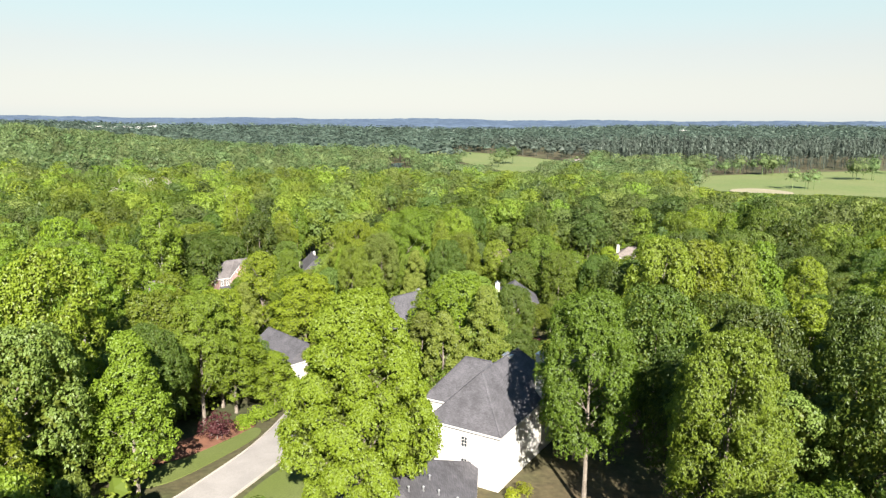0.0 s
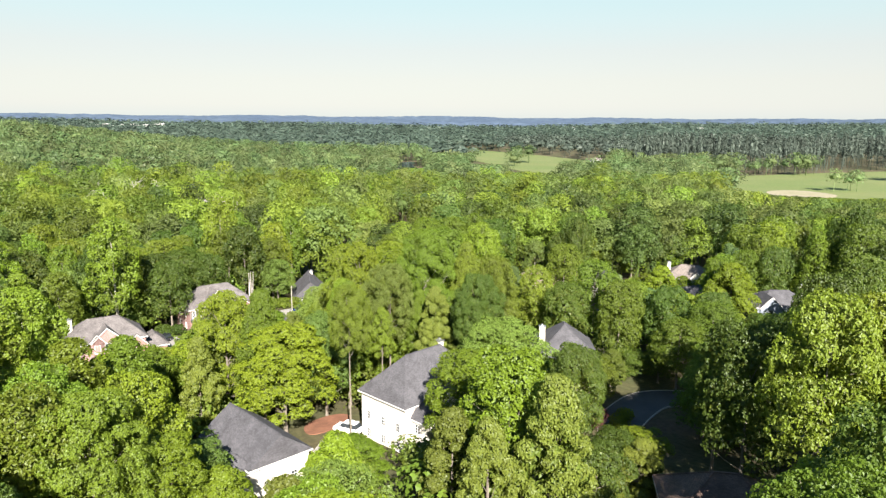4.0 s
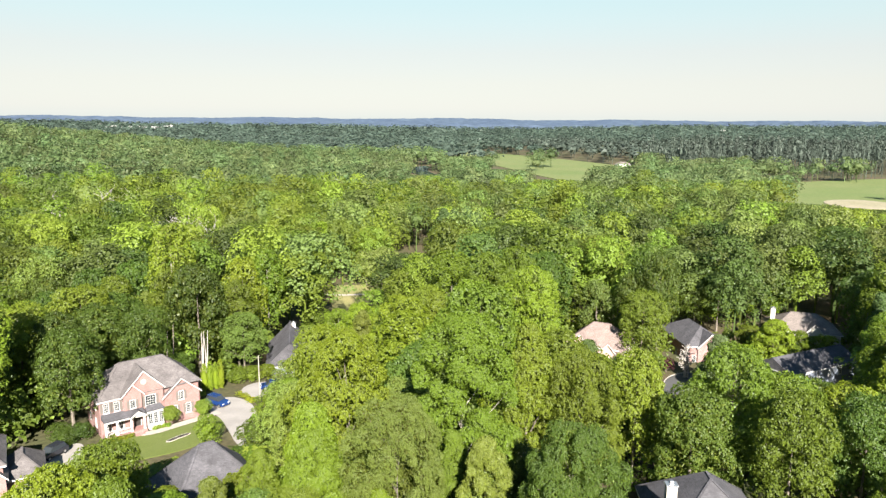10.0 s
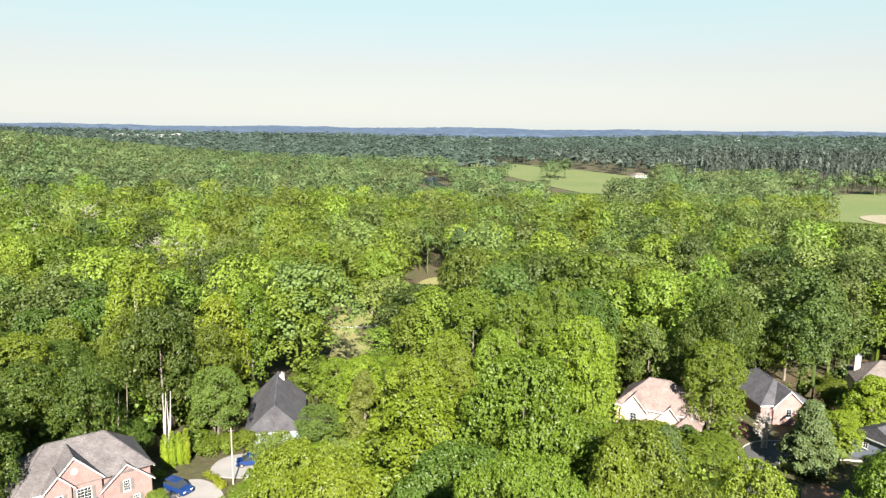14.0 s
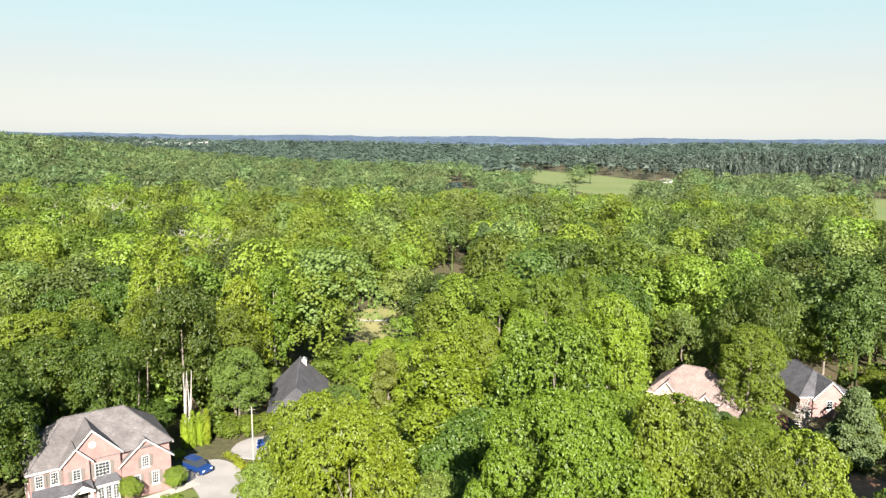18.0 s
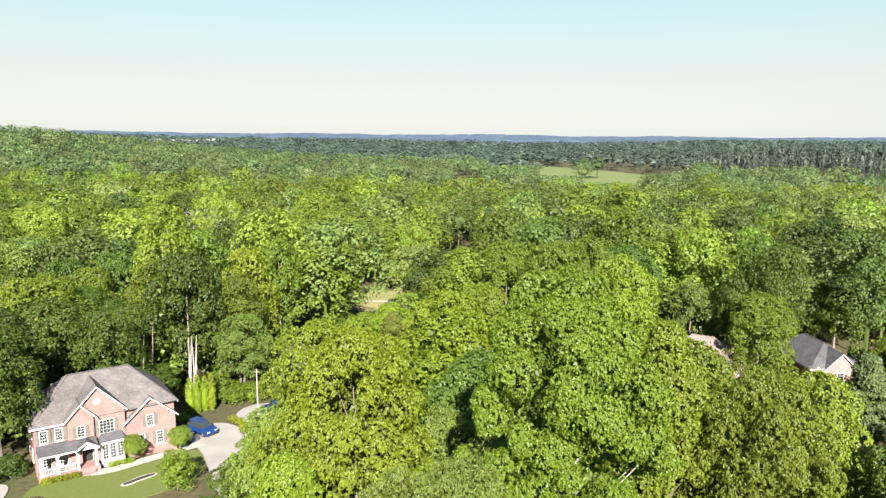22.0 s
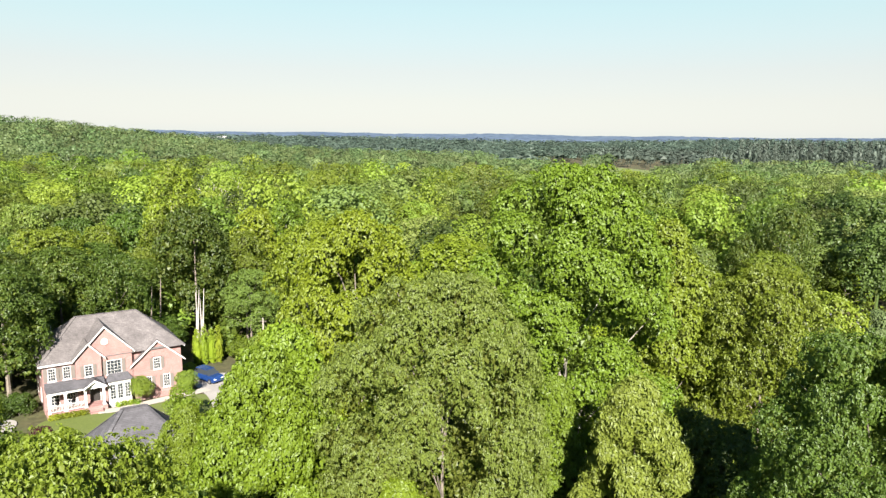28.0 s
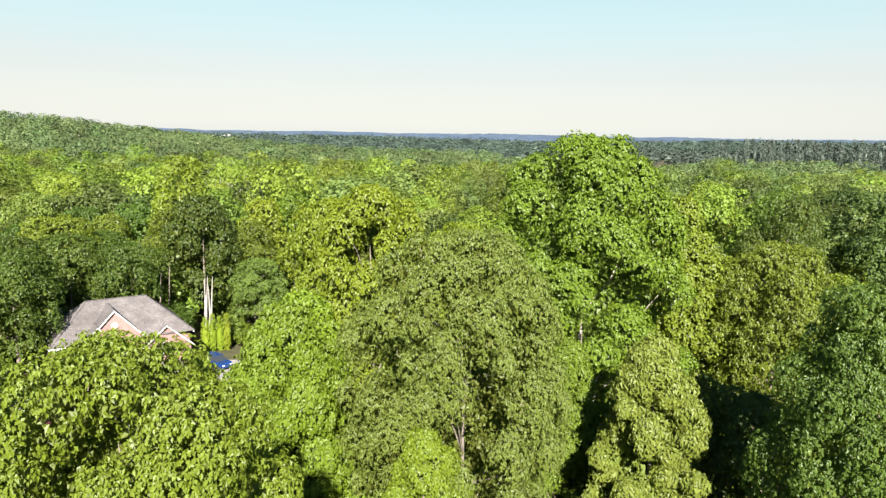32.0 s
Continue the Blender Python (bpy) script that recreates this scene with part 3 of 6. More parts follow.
def hip_roof(parent, x0, x1, y0, y1, z, rise, material, over=0.45, gable_ends=False, front_to=None):
    x0, x1, y0, y1 = x0 - over, x1 + over, y0 - over, y1 + over
    w, d = x1 - x0, y1 - y0
    if w >= d:
        k = 0 if gable_ends else d / 2 * 0.95
        r = [(x0 + k, (y0 + y1) / 2, z + rise), (x1 - k, (y0 + y1) / 2, z + rise)]
        faces = [(4, 5, 6, 7), (4, 5, 9, 8), (6, 7, 8, 9), (5, 6, 9), (7, 4, 8)]
    else:
        k = 0 if gable_ends else w / 2 * 0.95
        r = [((x0 + x1) / 2, y0 + k, z + rise), ((x0 + x1) / 2, y1 - k, z + rise)]
        faces = [(4, 5, 6, 7), (4, 5, 8), (5, 6, 9, 8), (6, 7, 9), (7, 4, 8, 9)]
    t = [(x0, y0, z), (x1, y0, z), (x1, y1, z), (x0, y1, z)]
    ff = [tuple(i - 4 if i < 8 else i - 4 for i in f) for f in faces]
    roof = part("roof", solid(t + r, ff), material, parent)
    trim = bars([(x0, front_to or x1, z - 0.24, z - 0.005)], y0, y0 + 0.12)
    bars([(x0, x1, z - 0.24, z - 0.005)], y1 - 0.12, y1, trim)
    bars([(x0, x0 + 0.12, z - 0.24, z - 0.005), (x1 - 0.12, x1, z - 0.24, z - 0.005)], y0 + 0.12, y1 - 0.12, trim)
    part("fascia", trim, M_WHITE, roof, "white eaves board")
    cap = bmesh.new()
    lines = [(Vector(r[0]), Vector(r[1]))]
    if not gable_ends:
        if w >= d:
            lines += [(Vector(t[0]), Vector(r[0])), (Vector(t[3]), Vector(r[0])), (Vector(t[1]), Vector(r[1])), (Vector(t[2]), Vector(r[1]))]
        else:
            lines += [(Vector(t[0]), Vector(r[0])), (Vector(t[1]), Vector(r[0])), (Vector(t[2]), Vector(r[1])), (Vector(t[3]), Vector(r[1]))]
    for a, b in lines:
        if (b - a).length > 0.3:
            m = Matrix.Translation((a + b) / 2 + Vector((0, 0, 0.02))) @ (b - a).to_track_quat("X", "Z").to_matrix().to_4x4()
            bmesh.ops.create_cube(cap, size=1.0, matrix=m @ Matrix.Diagonal(((b - a).length, 0.26, 0.05, 1)))
    part("ridge_cap", cap, material, roof)
    return roof


def gable(parent, cx, half, y_front, y_back, z, rise, wallmat, roofmat, over=0.35, trim=True, name="gable"):
    """A front-facing gable: its wall triangle, the little roof behind it and its white rake boards."""
    g = part(name, prism([(cx - half, z), (cx + half, z), (cx, z + rise)], y_front, y_front + 0.25), wallmat, parent)
    s = rise / half
    o, t = over, 0.16
    prof = [(cx - half - o, z - o * s), (cx, z + rise), (cx + half + o, z - o * s), (cx + half + o, z - o * s + t), (cx, z + rise + t * 1.15), (cx - half - o, z - o * s + t)]
    part("gable_roof", prism(prof, y_front - 0.3, y_back), roofmat, parent)
    if trim:
        for sg in (-1, 1):
            p = [(cx + sg * (half + o), z - o * s + t - 0.02), (cx, z + rise + t - 0.02), (cx, z + rise - 0.08), (cx + sg * (half + o), z - o * s - 0.08)]
            part("rake_board", prism(p, y_front - 0.36, y_front - 0.305), M_WHITE, g, "white rake board")
    return g


def chimney(parent, x, y, z0, z1, sx, sy, material, label=""):
    c = part("chimney", box(x - sx / 2, x + sx / 2, y - sy / 2, y + sy / 2, z0, z1, None, 0.02), material, parent, label)
    part("chimney_cap", box(x - sx / 2 - 0.1, x + sx / 2 + 0.1, y - sy / 2 - 0.1, y + sy / 2 + 0.1, z1 + 0.002, z1 + 0.16, None, 0.02), M_METAL, c)
    part("flue", box(x - 0.2, x + 0.2, y - 0.2, y + 0.2, z1 + 0.162, z1 + 0.5, None, 0.03), M_METAL, c)
    return c


def sides(w, d):
    """Frames of the four walls: front, right, back, left."""
    return [Matrix(), Matrix.Translation((w, 0, 0)) @ Matrix.Rotation(radians(90), 4, "Z"), Matrix.Translation((w, d, 0)) @ Matrix.Rotation(radians(180), 4, "Z"), Matrix.Translation((0, d, 0)) @ Matrix.Rotation(radians(-90), 4, "Z")]


def plain_house(x, y, z, yaw, w, d, h, rise, wallmat, roofmat, label, gables=(), wings=(), chimneys=(), shutters=False, gable_ends=False, winstep=3.2, low=-1.5, front_gap=()):
    """A two-storey house: walls with windows, hipped roof, gables (x, half, base, rise), wings (x0, x1, y0, y1, h, rise) and chimneys (x, y, top)."""
    hs = thing("house", pose(x, y, z, 0, 0, yaw), label, "house")
    for i, M in enumerate(sides(w, d)):
        L = w if i % 2 == 0 else d - 0.5
        if i % 2:
            M = M @ Matrix.Translation((0.25, 0, 0))
        n = max(1, int(L / winstep))
        ops = []
        for s in range(n):
            cx = L * (s + 0.5) / n
            if i == 0 and any(a - 0.7 < cx < b + 0.7 for a, b in front_gap):
                continue
            for zc in ((1.6, 4.5) if h > 4.5 else (1.5,)):
                if zc + 0.85 < h - 0.15:
                    ops.append((cx - 0.5, cx + 0.5, zc - 0.75, zc + 0.75))
        wall(hs, M, L, low, h, ops, wallmat)
        for o in ops:
            window(hs, M, *o, shutters=shutters and i == 0)
    hip_roof(hs, 0, w, 0, d, h, rise, roofmat, gable_ends=gable_ends)
    if gable_ends:
        for i in (1, 3):
            g = prism([(0, h), (d, h), (d / 2, h + rise * d / (d + 0.9))], 0.02, 0.25)
            g.transform(sides(w, d)[i])
            part("gable_end", g, wallmat, hs)
    for cx, half, zb, rs in gables:
        wall(hs, Matrix.Translation((cx - half, -0.5, 0)), 2 * half, low, zb, [(half - 0.6, half + 0.6, zb - 2.3, zb - 0.6)], wallmat, thick=0.48)
        window(hs, Matrix.Translation((cx - half, -0.5, 0)), half - 0.6, half + 0.6, zb - 2.3, zb - 0.6)
        gable(hs, cx, half, -0.5, d * 0.5, zb, rs, wallmat, roofmat)
    for x0, x1, y0, y1, wh, wr in wings:
        wm = Matrix.Translation((x0, y0, 0))
        for i, M in enumerate(sides(x1 - x0, y1 - y0)):
            L = (x1 - x0) if i % 2 == 0 else (y1 - y0) - 0.5
            if i % 2:
                M = M @ Matrix.Translation((0.25, 0, 0))
            ops = [(L / 2 - 0.6, L / 2 + 0.6, wh - 2.2, wh - 0.7)] if L > 3 else []
            wall(hs, wm @ M, L, low, wh, ops, wallmat)
            for o in ops:
                window(hs, wm @ M, *o)
        hip_roof(hs, x0, x1, y0, y1, wh + 0.01, wr, roofmat)
    for cx, cy, top in chimneys:
        chimney(hs, cx, cy, 0.5, top - 0.7, 1.1, 0.9, M_CREAM, "pale chimney with a metal cap")
    c, s = math.cos(radians(yaw)), math.sin(radians(yaw))
    for a in np.arange(0, w + 0.1, 3.0):
        for b in np.arange(0, d + 0.1, 3.0):
            CLEAR.append((x + c * a - s * b, y + s * a + c * b, 3.2))
    for x0, x1, y0, y1, *_ in wings:
        a, b = (x0 + x1) / 2, (y0 + y1) / 2
        CLEAR.append((x + c * a - s * b, y + s * a + c * b, 4.5))
    return hs


def seen_from(x, y, z, ex, ey, ez, half):
    SIGHT.append((x, y, z, ex, ey, ez, half))


# the brick house with the porch
H = thing("house", pose(HX, HY, HZ, 0, 0, HYAW), "two-storey red-brick house with grey hipped roof and white porch", "house")
HE = 6.35                                        # eaves over the lawn
I4 = Matrix()
front = [(0.55, 1.45, 4.1, 5.75), (2.2, 3.1, 4.1, 5.75), (0.7, 1.7, 0.95, 2.7), (2.5, 3.5, 0.95, 2.7)]
wall(H, I4, 3.75, -1.2, HE, front, M_BRICK)
for o in front:
    window(H, I4, *o, shutters=o[2] > 3, bars_n=(3, 4))
mid_y = Matrix.Translation((3.75, -0.35, 0))
mops = [(0.75, 1.65, 4.15, 5.6), (3.3, 5.1, 3.9, 5.75), (1.2, 2.5, 0.75, 3.1)]
wall(H, mid_y, 6.35, -1.0, 6.9, mops, M_BRICK, thick=0.6)
window(H, mid_y, *mops[0], shutters=True, bars_n=(2, 4))
window(H, mid_y, *mops[1], shutters=True, bars_n=(4, 4))
door = box(1.28, 2.42, 0.1, 0.16, 0.75, 3.02)
for px in (1.4, 1.92):
    for pz in (0.9, 1.75):
        box(px, px + 0.38, 0.085, 0.11, pz, pz + 0.7, door)
door.transform(mid_y)
dr = part("front_door", door, M_DOOR, H, "dark panelled double front door")
hb = bmesh.new()
bmesh.ops.create_uvsphere(hb, u_segments=8, v_segments=6, radius=0.05, matrix=mid_y @ Matrix.Translation((1.9, 0.05, 1.8)))
part("door_handle", hb, M_METAL, dr)
df = bars([(1.2, 1.28, 0.75, 3.1), (2.42, 2.5, 0.75, 3.1), (1.28, 2.42, 3.02, 3.1)], -0.03, 0.2)
df.transform(mid_y)
part("door_frame", df, M_WHITE, dr, "white door frame")
wing_y = Matrix.Translation((10.1, -0.2, 0))
wops = [(2.55, 3.5, 3.55, 5.15), (3.7, 4.6, 0.9, 2.7), (1.4, 2.3, 0.9, 2.7)]
wall(H, wing_y, 6.2, -1.0, 4.75, [wops[1], wops[2], (2.55, 3.5, 3.55, 4.75)], M_BRICK, thick=0.45)
g = part("gable", prism([(10.1, 4.75), (12.55, 4.75), (12.55, 5.25), (13.8, 5.25), (13.8, 4.75), (16.3, 4.75), (13.2, 7.35)], -0.2, 0.1), M_BRICK, H)
window(H, wing_y, *wops[0], shutters=True, bars_n=(3, 4))
window(H, wing_y, *wops[1], shutters=True, bars_n=(3, 4))
window(H, wing_y, *wops[2], shutters=True, bars_n=(3, 4))
part("gable_roof", prism([(9.75, 4.3), (13.2, 7.35), (16.65, 4.3), (16.65, 4.5), (13.2, 7.56), (9.75, 4.5)], -0.55, 6.0), M_ROOF, H)
for sg in (-1, 1):
    part("rake_board", prism([(13.2 + sg * 3.45, 4.48), (13.2, 7.53), (13.2, 7.34), (13.2 + sg * 3.45, 4.29)], -0.63, -0.56), M_WHITE, H, "white rake board")
wall(H, Matrix.Translation((10.1, 0.26, 0)), 6.2, 4.2, HE, [], M_BRICK, thick=0.2)
gable(H, 7.0, 3.1, -0.35, 4.6, 6.9, 3.3, M_BRICK, M_ROOF)
md = bmesh.new()
bmesh.ops.create_cone(md, cap_ends=True, segments=16, radius1=0.42, radius2=0.42, depth=0.12, matrix=Matrix.Translation((7.0, -0.41, 8.3)) @ Matrix.Rotation(radians(90), 4, "X"))
part("gable_medallion", md, M_CREAM, H, "pale round attic vent")
gable(H, 5.0, 1.55, -0.75, 3.0, 6.7, 1.65, M_BRICK, M_ROOF, name="small_gable")
wall(H, Matrix.Translation((3.55, -0.75, 0)), 2.9, 4.05, 6.7, [(0.95, 1.9, 4.2, 5.7)], M_BRICK, thick=0.39)
window(H, Matrix.Translation((3.55, -0.75, 0)), 0.95, 1.9, 4.2, 5.7, shutters=True, bars_n=(2, 4))
HW, HD = 16.3, 9.6
for i in (1, 2, 3):
    L = HD - 0.5 if i != 2 else HW
    Mx = sides(HW, HD)[i] @ Matrix.Translation((0.25 if i != 2 else 0, 0, 0))
    ops = [(L * k - 0.5, L * k + 0.5, zc, zc + 1.6) for k in (0.25, 0.7) for zc in (1.0, 4.1)]
    wall(H, Mx, L, -1.6, HE, ops, M_BRICK)
    for o in ops:
        window(H, Mx, *o, bars_n=(3, 4))
hip_roof(H, 0, HW, 0, HD, HE, 4.35, M_ROOF, front_to=3.7)
chimney(H, 1.6, 7.9, 5.0, 8.9, 0.8, 1.1, M_SIDING, "pale grey-blue chimney")
pr = solid([(0.1, -2.0, 3.35), (6.6, -2.0, 3.35), (6.6, -0.36, 4.0), (0.1, -0.02, 4.0), (0.1, -2.0, 3.2), (6.6, -2.0, 3.2), (6.6, -0.36, 3.2), (0.1, -0.02, 3.2)], [(0, 1, 2, 3), (4, 5, 6, 7), (0, 1, 5, 4), (1, 2, 6, 5), (2, 3, 7, 6), (3, 0, 4, 7)])
porch = part("porch_roof", pr, M_ROOF_GREY, H, "dark grey shingled porch roof")
part("porch_beam", bars([(0.2, 6.5, 2.95, 3.19)], -1.95, -1.75), M_WHITE, porch)
part("porch_floor", box(0.05, 6.7, -2.1, -0.36, -0.8, 0.7), M_BRICK, H)
for cx in (0.35, 2.1, 4.3, 6.35):
    cbm = box(cx - 0.14, cx + 0.14, -1.98, -1.7, 0.7, 2.95, None, 0.02)
    box(cx - 0.19, cx + 0.19, -2.03, -1.65, 0.7, 0.9, cbm)
    box(cx - 0.19, cx + 0.19, -2.03, -1.65, 2.8, 2.95, cbm)
    part("porch_column", cbm, M_WHITE, H, "square white porch column")
rl = bars([(0.5, 1.95, 1.5, 1.58), (2.25, 4.15, 1.5, 1.58), (0.5, 1.95, 0.8, 0.86), (2.25, 4.15, 0.8, 0.86)], -1.9, -1.82)
for bx in np.arange(0.6, 4.1, 0.16):
    if not 1.9 < bx < 2.3:
        box(bx - 0.02, bx + 0.02, -1.88, -1.84, 0.86, 1.5, rl)
part("porch_rail", rl, M_WHITE, H)
gable(H, 5.35, 1.15, -2.15, -0.4, 3.25, 0.75, M_WHITE, M_ROOF_GREY, over=0.2, name="entry_pediment")
part("front_steps", bars([(4.6, 6.1, -0.7, 0.45)], -2.45, -2.1, bars([(4.6, 6.1, -0.7, 0.2)], -2.8, -2.45)), M_BRICK, H, "brick front steps")
by = bmesh.new()
box(7.0, 9.7, -1.15, -0.36, -0.6, 3.2, by)
bay = part("bay", by, M_WHITE, H, "white bay with tall windows")
part("bay_roof", solid([(6.8, -1.4, 3.21), (9.9, -1.4, 3.21), (9.9, -0.36, 3.21), (6.8, -0.36, 3.21), (7.2, -0.37, 4.0), (9.5, -0.37, 4.0)], [(0, 1, 2, 3), (0, 1, 5, 4), (1, 2, 5), (3, 0, 4), (2, 3, 4, 5)]), M_ROOF_GREY, bay)
for k in range(3):
    window(H, Matrix.Translation((7.1 + 0.86 * k, -1.29, 0)), 0.02, 0.78, 0.8, 2.9, bars_n=(2, 5))
part("downpipe", box(3.6, 3.68, -0.1, -0.02, -0.6, 6.2), M_WHITE, H)
for a in np.arange(-1, 18, 3.0):
    for b in np.arange(-2, 11, 3.0):
        (px, py), = along(HX, HY, HYAW, [(a, b)])
        CLEAR.append((px, py, 3.0))

# the other houses of the neighbourhood
plain_house(-68.6, 57.8, -3.6, 30, 15.0, 9.5, 6.2, 4.0, M_BRICK2, M_ROOF, "rose-brick house with a grey-tan hipped roof", gables=((7.6, 2.8, 6.5, 2.6), (5.6, 1.4, 6.3, 1.6), (13.2, 2.0, 4.6, 2.2)), wings=((15.0, 19.5, 1.5, 8.0, 3.2, 2.4),), chimneys=((1.2, 6.0, 10.8),), shutters=True)
plain_house(-6.7, 22.6, -1.0, -47, 10.0, 17.0, 8.1, 5.7, M_CREAM, M_ROOF_GREY, "cream two-storey house with a charcoal roof", wings=((9.2, 13.0, 1.4, 6.6, 6.2, 2.6),), chimneys=((0.9, 16.3, 13.2),))
plain_house(5.4, -39.7, 6.5, -34, 9.6, 20.0, 6.4, 5.7, M_STUCCO, M_ROOF_GREY, "white stucco house with a steep charcoal hipped roof", wings=((-4.2, 7.0, 6.2, 14.0, 6.2, 5.3), (-7.6, -4.3, 5.6, 11.0, 3.6, 1.4)), chimneys=((4.7, 12.4, 12.6), (9.3, 13.0, 13.4)), winstep=20)
plain_house(-6.9, -60.6, 4.6, -8, 15.0, 20.5, 3.4, 4.0, M_STUCCO, M_ROOF_GREY, "low white house with a broad charcoal hipped roof")
plain_house(24.2, 41.4, -0.9, -5, 11.4, 12.4, 6.0, 5.2, M_CREAM, M_ROOF_GREY, "cream house with a hipped grey roof", chimneys=((1.3, 4.4, 11.6),))
plain_house(-27.6, 10.6, 1.0, -49, 13.0, 8.5, 4.6, 3.4, M_CREAM, M_ROOF_GREY, "cream house with a grey gabled roof", gable_ends=True, wings=((8.6, 12.6, -3.4, 1.0, 4.0, 2.2),))
plain_house(-27.4, 48.5, -4.6, 35, 11.0, 10.0, 9.2, 5.6, M_BRICK, M_ROOF_GREY, "tall brick house with a steep grey hipped roof", gables=((8.6, 2.2, 9.0, 2.6),))
plain_house(87.6, 84.0, -2.7, -4, 15.0, 11.0, 5.4, 3.2, M_SIDING, M_ROOF_GREY, "blue-grey house with a dark hipped roof", gables=((3.2, 2.6, 5.5, 2.6),), chimneys=((14.0, 7.5, 10.0),))
plain_house(31.6, 125.2, -5.6, -30, 12.5, 9.5, 5.2, 4.1, M_PEACH, M_ROOF_PINK, "peach brick house with a pinkish-tan roof", gables=((3.0, 2.3, 4.8, 2.6), (9.2, 2.0, 4.0, 2.3)), wings=((10.4, 14.0, -2.6, 4.0, 3.4, 2.2),))
plain_house(62.4, 134.6, -9.4, 4, 10.0, 16.0, 4.8, 3.4, M_BRICK2, M_ROOF_GREY, "brick house with a blue-grey gabled roof", gables=((5.4, 3.1, 4.6, 3.0),), gable_ends=False)
plain_house(86.5, 143.0, -9.0, -18, 15.5, 10.5, 5.8, 3.7, M_CREAM, M_ROOF_TAN, "cream house with a tan hipped roof", gables=((9.5, 2.0, 5.8, 2.2),), chimneys=((1.0, 6.5, 10.4),))
plain_house(75.5, 113.0, -6.6, 24, 21.0, 8.5, 3.0, 2.4, M_SIDING, M_ROOF_GREY, "long low house with a dark roof", gable_ends=True)
plain_house(-23.8, 121.6, -7.6, 100, 16.0, 9.5, 3.6, 5.0, M_SIDING, M_ROOF_GREY, "grey house with a steep dark roof among trees", chimneys=((14.6, 4.0, 9.3),), gable_ends=True)
plain_house(26.5, -19.0, 4.6, -12, 12.0, 10.0, 4.6, 3.8, M_BRICK2, M_ROOF_BROWN, "house with a brown hipped roof in deep shade")
seen_from(-48, 90, -3.8, -1.5, -15, 47, 7.5)
seen_from(-48, 90, -3.8, -1.7, 8.5, 34, 7.5)
seen_from(-40, 94, -4.2, -1.7, 8.5, 34, 6.0)
seen_from(-48, 90, -3.0, -1.8, 8.3, 30, 7.0)
seen_from(-34, 76, 1.0, -1.7, 8.5, 32.5, 4.0)
seen_from(-40, 82, -4.4, -1.0, -17, 47.7, 7.0)
seen_from(-38, 80, -4.4, -1.7, 8.5, 36, 6.0)
seen_from(-41.5, 110.5, -4.0, -1.7, 8.5, 32, 2.8)
seen_from(-41.5, 110.5, -4.0, -1.4, 3, 47.5, 2.8)
seen_from(-57, 79, -4.0, -1.7, 8.5, 33, 3.5)
CLEAR.extend([(-41.5, 110.0, 3.0), (-38.5, 108.5, 2.5), (-45.0, 112.0, 2.0)])
seen_from(-26, 55, 8.5, -0.5, -29, 47.8, 4.0)
seen_from(-26, 55, 8.0, -1.0, -13, 47.7, 5.0)
seen_from(-26, 55, 7.0, -1.7, 8.5, 33, 5.0)
seen_from(-62, 60, 1.5, -68, 25, 31, 6.5)
seen_from(80, 83, 6.0, 0.6, -57, 48.5, 5.5)
seen_from(-61, 60, -1.5, 0.5, -50, 48.3, 8.0)
seen_from(-61, 58, -1.5, -71.5, -27, 49.5, 9.0)
seen_from(-4, 18.5, 0.5, 0.6, -59.3, 48.5, 5.0)
seen_from(3.5, 30, 10.0, 0.6, -59.3, 48.5, 5.0)
seen_from(-2, 21, 7.0, 1.0, -90.6, 49, 4.5)
seen_from(-8.9, 23.4, -0.6, 0.8, -75, 48.7, 2.2)
seen_from(32, 45, 5.0, 0.6, -59, 48.5, 5.0)
seen_from(31, 47, 8.0, 1.0, -90.6, 49, 5.0)
seen_from(33, 45, 4.5, 0.1, -33, 47.7, 6.5)
seen_from(33, 46, 5.0, -0.4, -22, 47.7, 5.0)
seen_from(330, 480, -13, 1.6, -122, 50, 26)
seen_from(400, 455, -13, 1.6, -122, 50, 40)
seen_from(300, 470, -13, -1.6, 3, 47.5, 24)
seen_from(139, 690, -13, -1.2, -4.4, 47.5, 22)
seen_from(110, 840, -13, -1.2, -4.4, 47.5, 22)
seen_from(70, 1150, -13, -1.2, -4.4, 47.5, 26)
seen_from(4, 760, -14, -2, 7, 47.5, 14)
seen_from(-46, 115.5, 1.5, -1.5, 5, 47.5, 2.5)
seen_from(-46, 115.5, 3.5, -1.7, 8.5, 34, 2.5)
CLEAR.extend([(-46.0, 114.5, 2.2), (-85.0, 227.0, 7.0), (-80.0, 230.0, 5.0), (-91.0, 231.0, 5.0), (-147.0, 260.0, 4.0), (-151.0, 304.0, 4.0), (-138.0, 312.0, 4.0)])
seen_from(-24, 196, -10.5, -1.3, 3, 47.9, 3.5)
seen_from(-24, 208, -10.5, -1.3, 3, 47.9, 3.5)
seen_from(-3, 270, -11.5, -1.3, 3, 47.9, 3.5)
seen_from(-48, 90, -3.5, -1.8, 8.2, 29.5, 7.5)
seen_from(3, -52, 8.0, 1.6, -122, 50, 7.0)
seen_from(9.5, -43, 7.5, 1.6, -122, 50, 4.5)
seen_from(15, -31, 13.5, 1.3, -106, 49.5, 5.5)
seen_from(-19, -36, 5.0, 1.6, -122, 50, 4.0)
seen_from(-23, -46, 5.5, 1.6, -122, 50, 4.5)
seen_from(-20, 6, 5.5, 1.0, -90.6, 49, 4.5)
seen_from(29, -17, 10.0, 1.1, -92, 49, 4.0)
seen_from(46, 40, -5.5, 2.0, -101, 48.9, 5.0)
seen_from(47, 41, -5.5, 1.2, -85, 48.5, 3.5)
